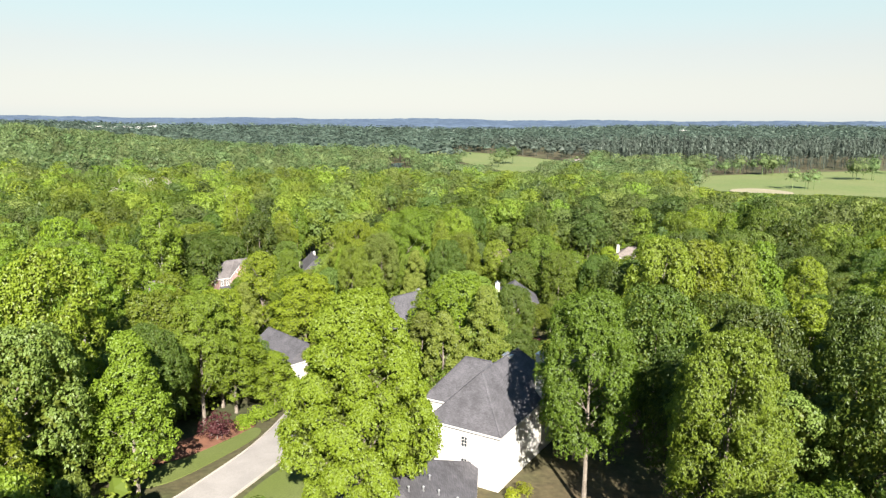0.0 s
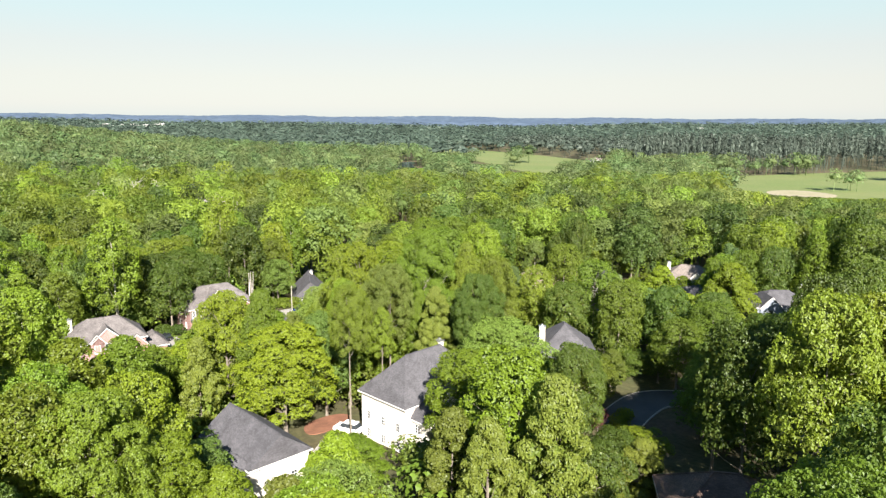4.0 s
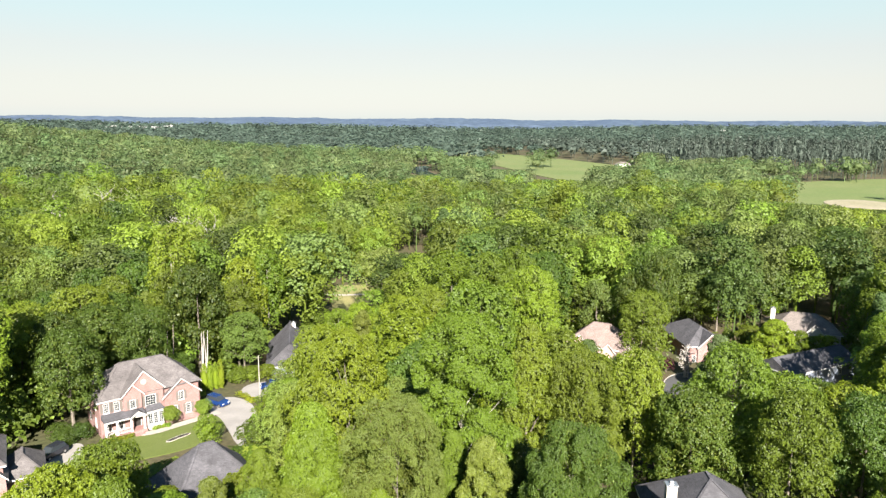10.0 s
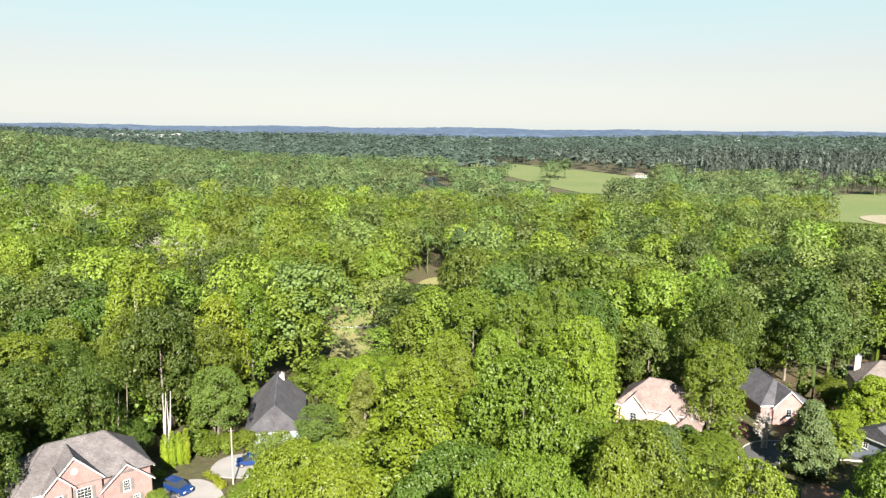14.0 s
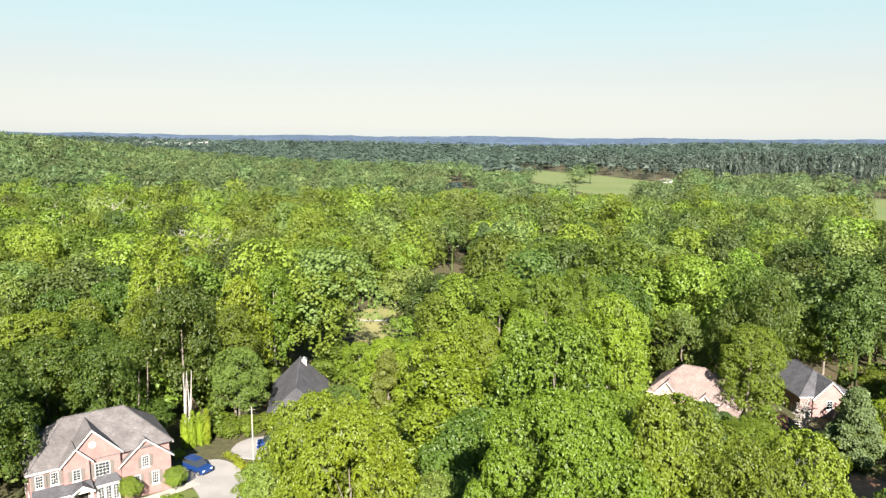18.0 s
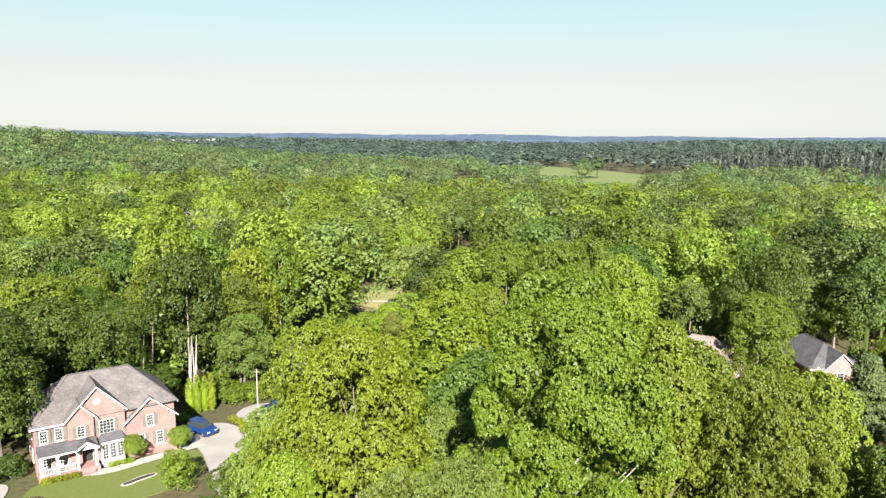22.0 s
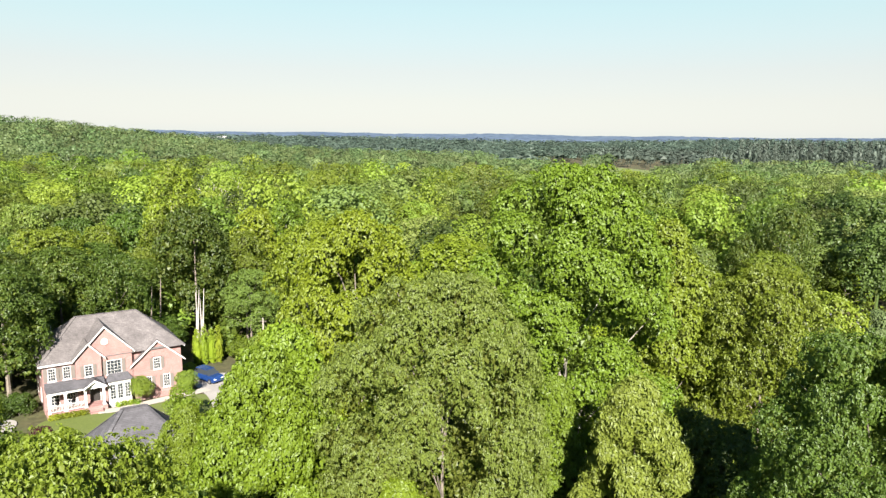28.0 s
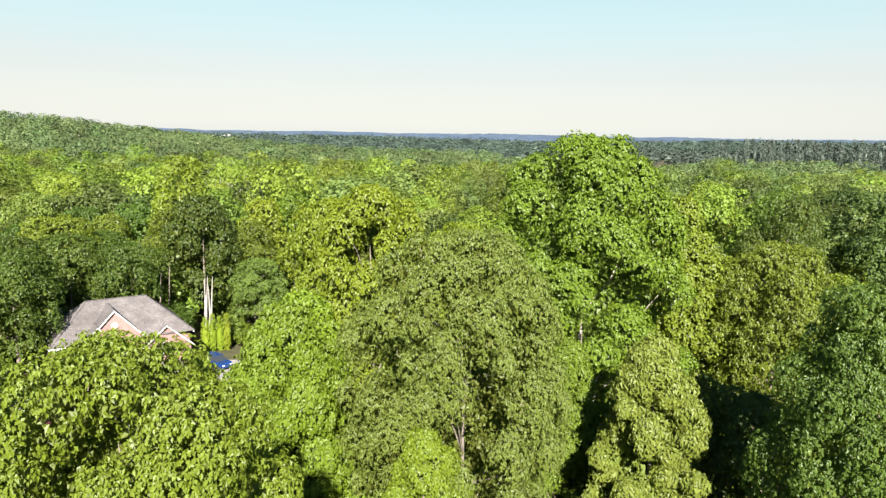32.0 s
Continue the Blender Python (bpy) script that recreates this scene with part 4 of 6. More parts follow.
seen_from(94, 85, 0.0, 0.6, -57, 48.5, 6.0)
seen_from(38, 122, -2.0, -1.3, 3, 47.9, 5.0)
seen_from(67, 135, -4.0, -1.3, 3, 47.5, 4.5)
seen_from(93, 146, -4.0, -1.0, -12, 47.5, 5.0)
seen_from(82, 113, -5.0, -1.0, -12, 47.7, 5.0)
seen_from(54, 112, -8.8, -1.2, -5, 47.5, 4.5)
seen_from(61, 112, -6.0, -1.6, 2, 47.5, 4.0)
seen_from(56.5, 105, -8.8, -1.5, 5, 47.5, 4.0)
seen_from(-26, 122, -6.0, -1.5, 3, 47.5, 5.5)
seen_from(-26, 124, -4.0, -2.2, 10, 41, 4.5)
seen_from(-23, 182, -10.5, -1.8, 6, 47.5, 5.0)
seen_from(-24, 196, -11.0, -1.3, 3, 47.9, 3.5)
seen_from(-2, 272, -11.5, -1.3, 3, 47.9, 4.5)
seen_from(-33, 111, -4.8, -1.3, 3, 47.9, 2.5)
for cx_, cy_ in ((-25, 200), (-24, 214), (-2, 276)):     # open towards the sun as well
    seen_from(cx_, cy_, -10.5, cx_ + 7.3, cy_ - 59.6, 27.0, 5.0)


# ---------------------------------------------------------------- trees
rng = np.random.default_rng(7)
PHI = (1 + 5 ** 0.5) / 2
ICO_V = np.array([(-1, PHI, 0), (1, PHI, 0), (-1, -PHI, 0), (1, -PHI, 0), (0, -1, PHI), (0, 1, PHI), (0, -1, -PHI), (0, 1, -PHI), (PHI, 0, -1), (PHI, 0, 1), (-PHI, 0, -1), (-PHI, 0, 1)]) / math.hypot(1, PHI)
ICO_F = np.array([(0, 11, 5), (0, 5, 1), (0, 1, 7), (0, 7, 10), (0, 10, 11), (1, 5, 9), (5, 11, 4), (11, 10, 2), (10, 7, 6), (7, 1, 8), (3, 9, 4), (3, 4, 2), (3, 2, 6), (3, 6, 8), (3, 8, 9), (4, 9, 5), (2, 4, 11), (6, 2, 10), (8, 6, 7), (9, 8, 1)])


def finer(V, F):
    V, out, seen = [tuple(v) for v in V], [], {}

    def mid(a, b):
        k = (min(a, b), max(a, b))
        if k not in seen:
            m = (np.array(V[a]) + np.array(V[b])) / 2
            V.append(tuple(m / np.linalg.norm(m)))
            seen[k] = len(V) - 1
        return seen[k]

    for a, b, c in F:
        ab, bc, ca = mid(a, b), mid(b, c), mid(c, a)
        out += [(a, ab, ca), (b, bc, ab), (c, ca, bc), (ab, bc, ca)]
    return np.array(V), np.array(out)


ICO2_V, ICO2_F = finer(ICO_V, ICO_F)


def unit(a):
    return a / (np.linalg.norm(a, axis=-1, keepdims=True) + 1e-9)


def leaves(P, N, size, rg, droop=0.0, slim=0.36, T=None):
    """A folded leaf or leaf spray at every point, facing along N; T is the way its tip points."""
    n = len(P)
    t = unit(np.cross(N, unit(rg.normal(size=(n, 3))))) if T is None else T
    if droop or T is not None:
        t = t + np.array((0, 0, -droop))
        t = unit(t - N * (t * N).sum(1, keepdims=True))
    b = unit(np.cross(N, t))
    s = (size * rg.uniform(0.65, 1.35, n))[:, None]
    V = np.stack([P - t * s * 0.5, P + b * s * slim + N * s * 0.13, P + t * s * 0.55 - N * s * 0.06, P - b * s * slim + N * s * 0.13], 1).reshape(-1, 3)
    return V, np.arange(4 * n).reshape(n, 4)


SHAPES = {
    "round": lambda f: np.sqrt(np.clip(1 - ((f - 0.40) / 0.62) ** 2, 0, 1)),
    "oval": lambda f: np.sqrt(np.clip(1 - ((f - 0.34) / 0.68) ** 2, 0, 1)) * 0.98,
    "cone": lambda f: np.clip(1.06 - f, 0, 1) ** 0.72 * np.clip(f * 4 + 0.45, 0, 1),
    "dome": lambda f: np.clip(1 - f ** 2.0, 0, 1) ** 0.62 * np.clip(f * 4 + 0.5, 0, 1),
    "broad": lambda f: np.clip(1 - f ** 3.4, 0, 1) ** 0.5 * np.clip(f * 3 + 0.55, 0, 1),
    "tier": lambda f: (0.55 + 0.45 * np.abs(np.sin(f * 13))) * np.clip(1.05 - f * 0.8, 0, 1),
}


ICO3_V, ICO3_F = finer(ICO2_V, ICO2_F)
BALL = {0: (ICO_V, ICO_F), 1: (ICO2_V, ICO2_F), 2: (ICO3_V, ICO3_F)}


def crown(seed, H, low, R, shape, lobes, lobe_r, n_leaf, size, core=1, droop=0.0, slim=0.36, up=0.35, rag=0.26, heart=0.42, flat=0.78, shaggy=0.09, spray=0, fill=0.16, open_base=False):
    """A crown of separate boughs round a heart; every bough carries tufts of leaves outside and larger leaves within,
    which trees and undergrowth take in a colour darkened for shade.
    Returns vertices, faces (outer leaves, inner leaves, heart) and the boughs."""
    rg = np.random.default_rng(seed)
    env = SHAPES[shape]
    f = (np.arange(lobes) + rg.uniform(0.1, 0.9, lobes)) / lobes
    grid = np.linspace(0.0, 1.0, 200)
    w = (env(grid) + 0.15) * (0.55 + 0.45 * grid)
    f = np.interp(f, np.cumsum(w) / w.sum(), grid)
    a = np.arange(lobes) * 2.39996 + rg.uniform(-0.7, 0.7, lobes)
    wob = 1 + 0.14 * np.sin(2 * a + seed) + 0.09 * np.sin(3 * a + 2.1 * seed)
    lr = lobe_r * R * rg.uniform(0.62, 1.38, lobes)
    rad = np.clip(env(f) * R * wob - lr * 0.62, 0.0, None) * np.where(rg.random(lobes) < 0.25, rg.uniform(0.55, 0.85, lobes), rg.uniform(0.88, 1.08, lobes))
    C = np.stack([np.cos(a) * rad, np.sin(a) * rad, np.minimum(H * (low + (1 - low) * f), H - lr * flat)], 1)
    S = lr[:, None] * np.array((1, 1, flat))
    w = lr ** 2 * (0.6 + 0.8 * f)
    n_tip = n_leaf // spray if spray else n_leaf
    k = rg.choice(lobes, int(n_tip * 1.9), p=w / w.sum())
    out = C[k] * np.array((1, 1, 0)) / R
    d = unit(rg.normal(size=(len(k), 3)) + out * 0.9 + np.array((0, 0, 0.62)))
    P = C[k] + d * S[k] * (1 + rg.normal(0.0, shaggy, len(k)))[:, None]
    ok = np.ones(len(k), bool)
    for j in range(lobes):
        ok &= (k == j) | ((((P - C[j]) / S[j]) ** 2).sum(1) > 0.66)
    pick = np.flatnonzero(ok)[:n_tip]
    P, N, T = P[pick], unit(d[pick] / np.array((1, 1, flat))), None
    N = unit(N * 0.85 + np.array((0, 0, up)))
    if spray:                                     # rosettes of leaves round the twig ends
        t = unit(np.cross(N, unit(rg.normal(size=N.shape))))
        b = np.cross(N, t)
        w = np.arange(spray)[None] * (6.2832 / spray) + rg.uniform(0, 0.9, (len(P), spray))
        T = (t[:, None] * np.cos(w)[..., None] + b[:, None] * np.sin(w)[..., None]).reshape(-1, 3)
        N = np.repeat(N, spray, 0)
        P = np.repeat(P, spray, 0) + T * size * rg.uniform(0.25, 0.95, (len(N), 1)) + N * size * rg.normal(0.0, 0.22, (len(N), 1))
        N = unit(N + T * 0.42)
    N = unit(N + rg.normal(size=N.shape) * rag)
    pieces = [leaves(P, N, size, rg, droop, slim, T)]
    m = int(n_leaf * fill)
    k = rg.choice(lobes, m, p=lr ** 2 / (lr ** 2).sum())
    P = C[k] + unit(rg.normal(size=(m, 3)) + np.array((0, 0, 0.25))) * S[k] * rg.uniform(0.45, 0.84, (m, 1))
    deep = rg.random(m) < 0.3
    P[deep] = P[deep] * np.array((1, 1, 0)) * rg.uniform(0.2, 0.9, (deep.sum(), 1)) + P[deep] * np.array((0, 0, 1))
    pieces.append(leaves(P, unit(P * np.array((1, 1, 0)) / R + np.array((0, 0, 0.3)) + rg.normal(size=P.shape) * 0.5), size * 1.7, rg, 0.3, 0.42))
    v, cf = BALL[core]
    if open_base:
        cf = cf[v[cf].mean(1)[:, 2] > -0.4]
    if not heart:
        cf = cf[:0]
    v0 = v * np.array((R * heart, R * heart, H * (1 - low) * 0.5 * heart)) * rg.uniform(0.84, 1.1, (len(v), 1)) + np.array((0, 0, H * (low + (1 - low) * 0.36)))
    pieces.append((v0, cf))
    V, F = joined(pieces)
    return V, F, C


def trunk(seed, H, r, C, top=0.82, limbs=6, sides=7, lean=0.03):
    """The tapered stem, and the limbs that leave it."""
    rg = np.random.default_rng(seed)
    z = np.linspace(-0.6, H * top, 6)
    bend = np.cumsum(rg.normal(0, lean, (6, 2)), 0) * H * 0.05
    bend[0] = 0
    pts = np.column_stack([bend, z])
    stem = tube(pts, r * np.array([1.35, 1.0, 0.82, 0.6, 0.36, 0.12]), sides)
    pieces = []
    for i in rg.choice(len(C), min(limbs, len(C)), replace=False):
        e = C[i] * np.array((1.06, 1.06, 1.02))
        k = np.clip(e[2] / (H * top) - rg.uniform(0.12, 0.3), 0.25, 0.85)
        s = np.array([np.interp(k * H * top, z, pts[:, j]) for j in range(3)])
        m = (s + e) / 2 + np.array((0, 0, 0.08 * H * rg.uniform(-0.3, 0.6)))
        pieces.append(tube([s, m, e], [r * 0.26, r * 0.13, r * 0.04], 5))
    return stem, joined(pieces)


KINDS = {
    #           height low  radius shape  lobes lobe_r  bark
    "oak": (24, 0.33, 6.9, "round", 52, 0.30, M_BARK, "oak_tree", "broad oak with dense mid-green foliage"),
    "maple": (23, 0.26, 6.2, "oval", 50, 0.30, M_BARK, "maple_tree", "maple with bright green foliage"),
    "poplar": (27, 0.30, 5.8, "broad", 56, 0.29, M_PALEBARK, "tulip_poplar", "tall tulip poplar with fresh green leaves and pale limbs"),
    "gum": (24, 0.22, 5.6, "cone", 50, 0.30, M_BARK, "sweetgum_tree", "sweetgum with a conical green crown"),
    "willow": (22, 0.30, 6.7, "round", 54, 0.27, M_BARK, "willow_oak", "willow oak with fine grey-green foliage"),
    "dark": (21, 0.30, 6.6, "round", 48, 0.31, M_BARK, "water_oak", "water oak with dark green foliage"),
    "lime": (17, 0.18, 5.0, "dome", 52, 0.28, M_BARK, "yellow_poplar", "bright yellow-green leafy tree"),
    "bluegreen": (21, 0.26, 6.4, "round", 52, 0.29, M_BARK, "hickory_tree", "hickory with dull blue-green foliage"),
    "olive": (20, 0.20, 4.0, "dome", 50, 0.26, M_BARK, "river_birch", "river birch with olive-brown drooping foliage"),
    "spruce": (13, 0.06, 4.2, "cone", 60, 0.24, M_BARK, "hemlock_tree", "hemlock conifer with layered blue-green boughs"),
    "pine": (24, 0.55, 3.4, "tier", 34, 0.30, M_BARK, "pine_tree", "tall pine with a sparse dark crown"),
}
TREES = {}


def tree_meshes(kind, level, v):
    key = (kind, level, v)
    if key not in TREES:
        H, low, R, shape, lobes, lr, bark, *_ = KINDS[kind]
        seed = sum(map(ord, kind)) * 7 + v * 31
        droop = 0.9 if kind in ("willow", "olive", "bluegreen", "spruce") else 0.25
        slim = 0.30 if kind in ("willow", "olive", "pine") else 0.38
        n, size, k, shaggy, spray = {"close": (90000, 0.16, 2.6, 0.12, 6), "near": (33000, 0.235, 2.0, 0.10, 5), "mid": (11000, 0.35, 1.4, 0.09, 4), "off": (5200, 0.44, 1.1, 0.09, 3)}[level]
        V, F, C = crown(seed, H, low, R, shape, int(lobes * k), lr / k ** 0.42, n, size, 0, droop, slim, shaggy=shaggy, spray=spray, heart=0.0, fill=0.2)
        z_top, r_out = np.percentile(V[:, 2], 99.7), np.percentile(np.hypot(V[:, 0], V[:, 1]), 97)
        c = mesh_np("crown", V, F, [M_LEAF[kind], M_INNER_SHADE], np.repeat([0, 1, 1], [len(f) for f in F]))
        stem, limbs = trunk(seed + 1, H, 0.32 if kind != "pine" else 0.24, C, limbs=22 if level in ("close", "near") else 5, sides=8 if level in ("close", "near") else 5)
        TREES[key] = (c, mesh_np("trunk", stem[0], [stem[1]], [bark]), z_top, r_out, mesh_np("branchwork", limbs[0], limbs[1], [bark]))
    return TREES[key]


def tree(kind, x, y, top=None, radius=None, level="mid", v=0, turn=None, label="", group="woodland trees", leafmat=None, z=None):
    H, low, R, *_, nm, lb = KINDS[kind]
    base = gz(x, y) if z is None else z
    height = (top - base) if top is not None else H
    c, t, z_top, r_out, lm = tree_meshes(kind, level, v % (2 if level == "near" else 3))
    sx = radius / r_out if radius else height / z_top
    sz = min(height / z_top, sx * 1.42)          # a tall stem lifts its crown instead of drawing it out
    ob = thing(nm, pose(x, y, base, 0, 0, rng.uniform(0, 360) if turn is None else turn), label or lb, "tree", group)
    lift = Matrix.Translation((0, 0, height - z_top * sz)) @ Matrix.Diagonal((sx, sx, sz, 1))
    for name, me, m in (("trunk", t, Matrix.Diagonal((sx, sx, height / z_top, 1))), ("branchwork", lm, lift), ("crown", c, lift)):
        k = new(name, me)
        k.parent = ob
        k.matrix_local = m
        if name != "trunk":
            tagged(k, kind="stuff")
    PLACED.append((x, y, sx * r_out))
    return ob


PLACED = []
# trees that stand out: kind, x, y, height of the top, radius of the crown
tree("poplar", 3.9, 46.0, 28.3, 6.2, "close", 0, 40)
tree("willow", -2.6, 34.0, 24.7, 4.3, "close", 0, 205)
tree("lime", -3.8, 31.0, 18.0, 2.3, "near", 0, 60, "slender bright yellow-green tree among the oaks")
tree("oak", -8.2, 19.2, 24.6, 3.6, "close", 0, 80)
tree("olive", 5.2, 35.6, 20.2, 3.9, "close", 0, 0)
tree("maple", -8.7, 51.5, 25.0, 5.2, "near", 1, 30)
tree("lime", -11.5, 45.0, 19.5, 4.6, "near", 1, 100, "yellow-green tree with airy foliage")
tree("gum", 2.6, 40.5, 18.6, 2.4, "near", 1, 30)
tree("lime", -16.4, 43.0, 15.6, 2.3, "near", 0, 10, "yellow-green tree with airy foliage")
tree("gum", 12.2, 57.0, 24.2, 5.0, "near", 0, 20)
tree("oak", 18.2, 54.5, 21.5, 5.0, "near", 1, 50)
# dark leaf colour stands in for the deep shade low on this side
tree("dark", 12.0, 31.0, 23.4, 4.3, "close", 2, 50)
tree("lime", -9.6, 34.6, 21.4, 4.6, "close", 2, 50, "yellow-green tree with airy foliage")
tree("maple", 24.0, 28.0, 9.5, 5.0, "near", 2, 0)
tree("lime", -2.4, -53.5, 33.0, 7.8, "close", 0, 10, "big bright yellow-green tree beside the white house")
tree("oak", 22.6, -49.5, 31.5, 6.4, "near", 0, 0, "tall oak close beside the white house")
tree("oak", -28.5, -19.5, 24.0, 5.8, "near", 1, 0)
tree("dark", -31.0, -33.5, 23.5, 5.6, "near", 0, 0)
tree("oak", -37.0, -24.0, 21.5, 6.0, "near", 1, 40)
tree("maple", -24.8, -14.5, 17.5, 5.2, "near", 2, 10)
tree("oak", 30.5, -66.0, 32.0, 6.4, "near", 1, 0)
# water oaks round the street: their dark leaves stand in for shade
tree("dark", 47.5, 21.0, 10.5, 5.4, "mid", 0, 0)
# this tree and the next four are added to cast shade on the street
tree("dark", 41.5, -3.0, 25.0, 6.4, "mid", 1, 0)
tree("oak", 45.0, -12.0, 31.0, 6.8, "mid", 0, 0)
tree("maple", 53.0, -8.0, 30.0, 6.6, "mid", 1, 0)
tree("oak", 61.0, -4.0, 29.0, 6.8, "mid", 2, 0)
tree("gum", 69.0, 1.0, 28.0, 6.2, "mid", 0, 0)
tree("dark", 38.5, 48.5, 2.0, 4.2, "mid", 0, 0)
tree("dark", 44.0, 51.5, 3.5, 4.6, "mid", 1, 0)
tree("dark", 50.5, 50.0, 3.0, 4.4, "mid", 2, 0)
tree("dark", 53.5, 27.0, 7.5, 5.4, "mid", 2, 0)
tree("olive", 39.6, 45.6, 5.4, 3.2, "mid", 1, 0)
tree("oak", 33.2, 35.0, 7.4, 4.8, "mid", 1, 0)
tree("oak", 25.6, 35.0, 7.0, 4.4, "mid", 2, 0)
tree("maple", 36.5, -28.0, 20.5, 6.0, "mid", 2, 0)
tree("oak", 40.5, -31.0, 24.0, 6.0, "mid", 1, 0)
# these four are dark-leaved in place of the shade east of the white house
tree("dark", 35.0, -37.0, 29.0, 6.4, "mid", 0, 0)
tree("dark", 33.0, -52.0, 25.5, 5.6, "mid", 1, 0)
tree("dark", 41.5, -49.0, 29.5, 6.0, "mid", 2, 0)
tree("dark", 47.0, -66.0, 30.0, 6.4, "mid", 1, 0)
tree("oak", -34.2, -20.5, 24.8, 6.6, "mid", 0, 0)
tree("maple", -27.8, -11.0, 22.8, 5.6, "mid", 1, 0)
tree("dark", -37.4, -32.0, 19.0, 5.8, "mid", 2, 0)
tree("willow", 14.6, 2.0, 16.0, 7.6, "near", 1, 0, "rounded willow oak with light green foliage")
tree("bluegreen", -23.8, -4.0, 11.6, 4.6, "mid", 0, 0)
tree("willow", 15.6, 26.0, 17.2, 8.0, "near", 0, 0, "wide willow oak with light green foliage")
tree("bluegreen", -13.2, 31.0, 16.9, 5.6, "near", 1, 0)
tree("maple", -18.6, 22.6, 17.6, 7.4, "near", 2, 0)
tree("maple", -28.6, 28.0, 21.5, 5.6, "near", 1, 0)
tree("gum", -22.0, 24.0, 22.8, 4.8, "near", 1, 0)
tree("oak", 43.5, 9.0, 18.5, 6.0, "mid", 2, 0)
tree("dark", 51.0, 15.0, 15.0, 5.6, "mid", 1, 0)
tree("lime", 80.0, 83.0, 14.2, 7.0, "mid", 1, 0, "rounded bright yellow-green tree beside a house")
tree("oak", 43.2, 54.0, 16.8, 5.6, "mid", 1, 0)
# dark leaves in place of a shaded hollow
tree("dark", 10.2, 40.5, 16.5, 4.2, "near", 1, 0)
tree("oak", -40.5, 24.0, 13.6, 6.2, "mid", 0, 0)
tree("oak", 52.0, 44.5, 11.5, 5.6, "mid", 0, 0)
tree("gum", 23.4, 22.0, 9.2, 5.2, "mid", 2, 0)
tree("maple", -2.6, 82.0, 18.5, 8.4, "mid", 0, 0)
tree("willow", 20.4, 116.0, 12.6, 7.0, "mid", 2, 0)
tree("maple", -11.7, 57.5, 23.6, 5.4, "near", 0, 0)
tree("willow", -18.2, 70.5, 12.0, 5.2, "mid", 1, 0)
tree("willow", -16.4, 64.0, 14.0, 4.2, "mid", 2, 0)
tree("oak", 41.0, 65.5, 18.6, 6.2, "mid", 0, 0)
tree("oak", -67.6, 113.5, 15.0, 7.0, "mid", 1, 0)
tree("dark", -64.2, 120.5, 11.5, 7.4, "mid", 2, 0)
tree("dark", -55.7, 118.0, 9.5, 6.2, "mid", 0, 0)
tree("willow", -37.6, 119.0, 8.0, 5.0, "mid", 0, 0)
tree("dark", -57.6, 87.6, 14.0, 6.2, "mid", 0, 0, "dark spreading oak beside the brick house")
tree("dark", -64.0, 97.0, 14.0, 5.4, "mid", 1, 0)
tree("oak", -71.0, 98.0, 15.5, 7.4, "mid", 0, 0)
tree("dark", -60.5, 104.0, 13.5, 6.4, "mid", 1, 0)
tree("oak", -33.0, 46.5, 14.8, 4.6, "mid", 1, 0)
tree("maple", -30.0, 37.5, 17.0, 4.8, "mid", 2, 0)
tree("oak", 101.0, 76.0, 7.0, 4.6, "mid", 2, 0)
# added sunward of the blue-grey house to shade its front
tree("dark", 94.5, 71.0, 10.5, 5.4, "mid", 1, 0)
tree("oak", 88.5, 66.0, 4.5, 4.6, "mid", 2, 0)
tree("lime", 78.5, 126.5, 4.2, 5.0, "mid", 0, 0, "yellow-green tree in front of a cream house")
tree("oak", 47.0, 122.0, 12.0, 6.4, "mid", 1, 0)
tree("oak", 72.0, 156.0, 8.0, 6.6, "mid", 0, 0)
tree("maple", 80.5, 161.0, 9.0, 6.4, "mid", 1, 0)
tree("oak", 63.5, 159.0, 8.5, 6.6, "mid", 2, 0)
tree("maple", 95.0, 166.0, 8.0, 6.4, "mid", 0, 0)
tree("oak", 40.7, 105.0, 2.6, 5.6, "mid", 1, 0)
tree("willow", -25.6, 108.0, 1.6, 3.8, "mid", 1, 0)
tree("willow", -19.6, 113.0, 4.0, 4.2, "mid", 0, 0)
tree("spruce", 60.6, 114.0, 4.6, 5.0, "mid", 1, 0)
tree("oak", 28.8, 67.5, 17.0, 5.6, "mid", 2, 0)
tree("maple", 68.0, 118.5, 1.0, 4.2, "mid", 1, 0)
tree("lime", 34.2, 236.0, 11.0, 8.0, "off", 1, 0)
tree("lime", -37.9, 229.0, 11.0, 8.0, "off", 2, 0, "pale yellow-green tree with soft foliage")
tree("lime", -20.5, 222.0, 9.5, 6.0, "off", 0, 0, "pale yellow-green tree with soft foliage")


def limit(x, y, r):
    """How high a crown may reach at (x, y) so that the open views stay open."""
    top = 1e9
    for ax, ay, az, bx, by, bz, half in SIGHT:
        dx, dy = bx - ax, by - ay
        L2 = dx * dx + dy * dy
        s = ((x - ax) * dx + (y - ay) * dy) / L2
        if -0.02 < s < 1.0 and abs((x - ax) * dy - (y - ay) * dx) / math.sqrt(L2) < half + r * 0.85:
            top = min(top, az + (bz - az) * max(s - 0.35 * r / math.sqrt(L2), 0))
    return top


def inside(x, y, poly):
    hit, n = False, len(poly)
    for i in range(n):
        (ax, ay), (bx, by) = poly[i], poly[i - 1]
        if (ay > y) != (by > y) and x < (bx - ax) * (y - ay) / (by - ay) + ax:
            hit = not hit
    return hit


CL = np.array(CLEAR)
SORTS = ["oak", "maple", "poplar", "gum", "willow", "dark", "lime", "bluegreen", "olive", "pine"]
WEIGHT = np.array([0.22, 0.19, 0.15, 0.13, 0.11, 0.09, 0.02, 0.05, 0.02, 0.02])
WEIGHT = WEIGHT / WEIGHT.sum()


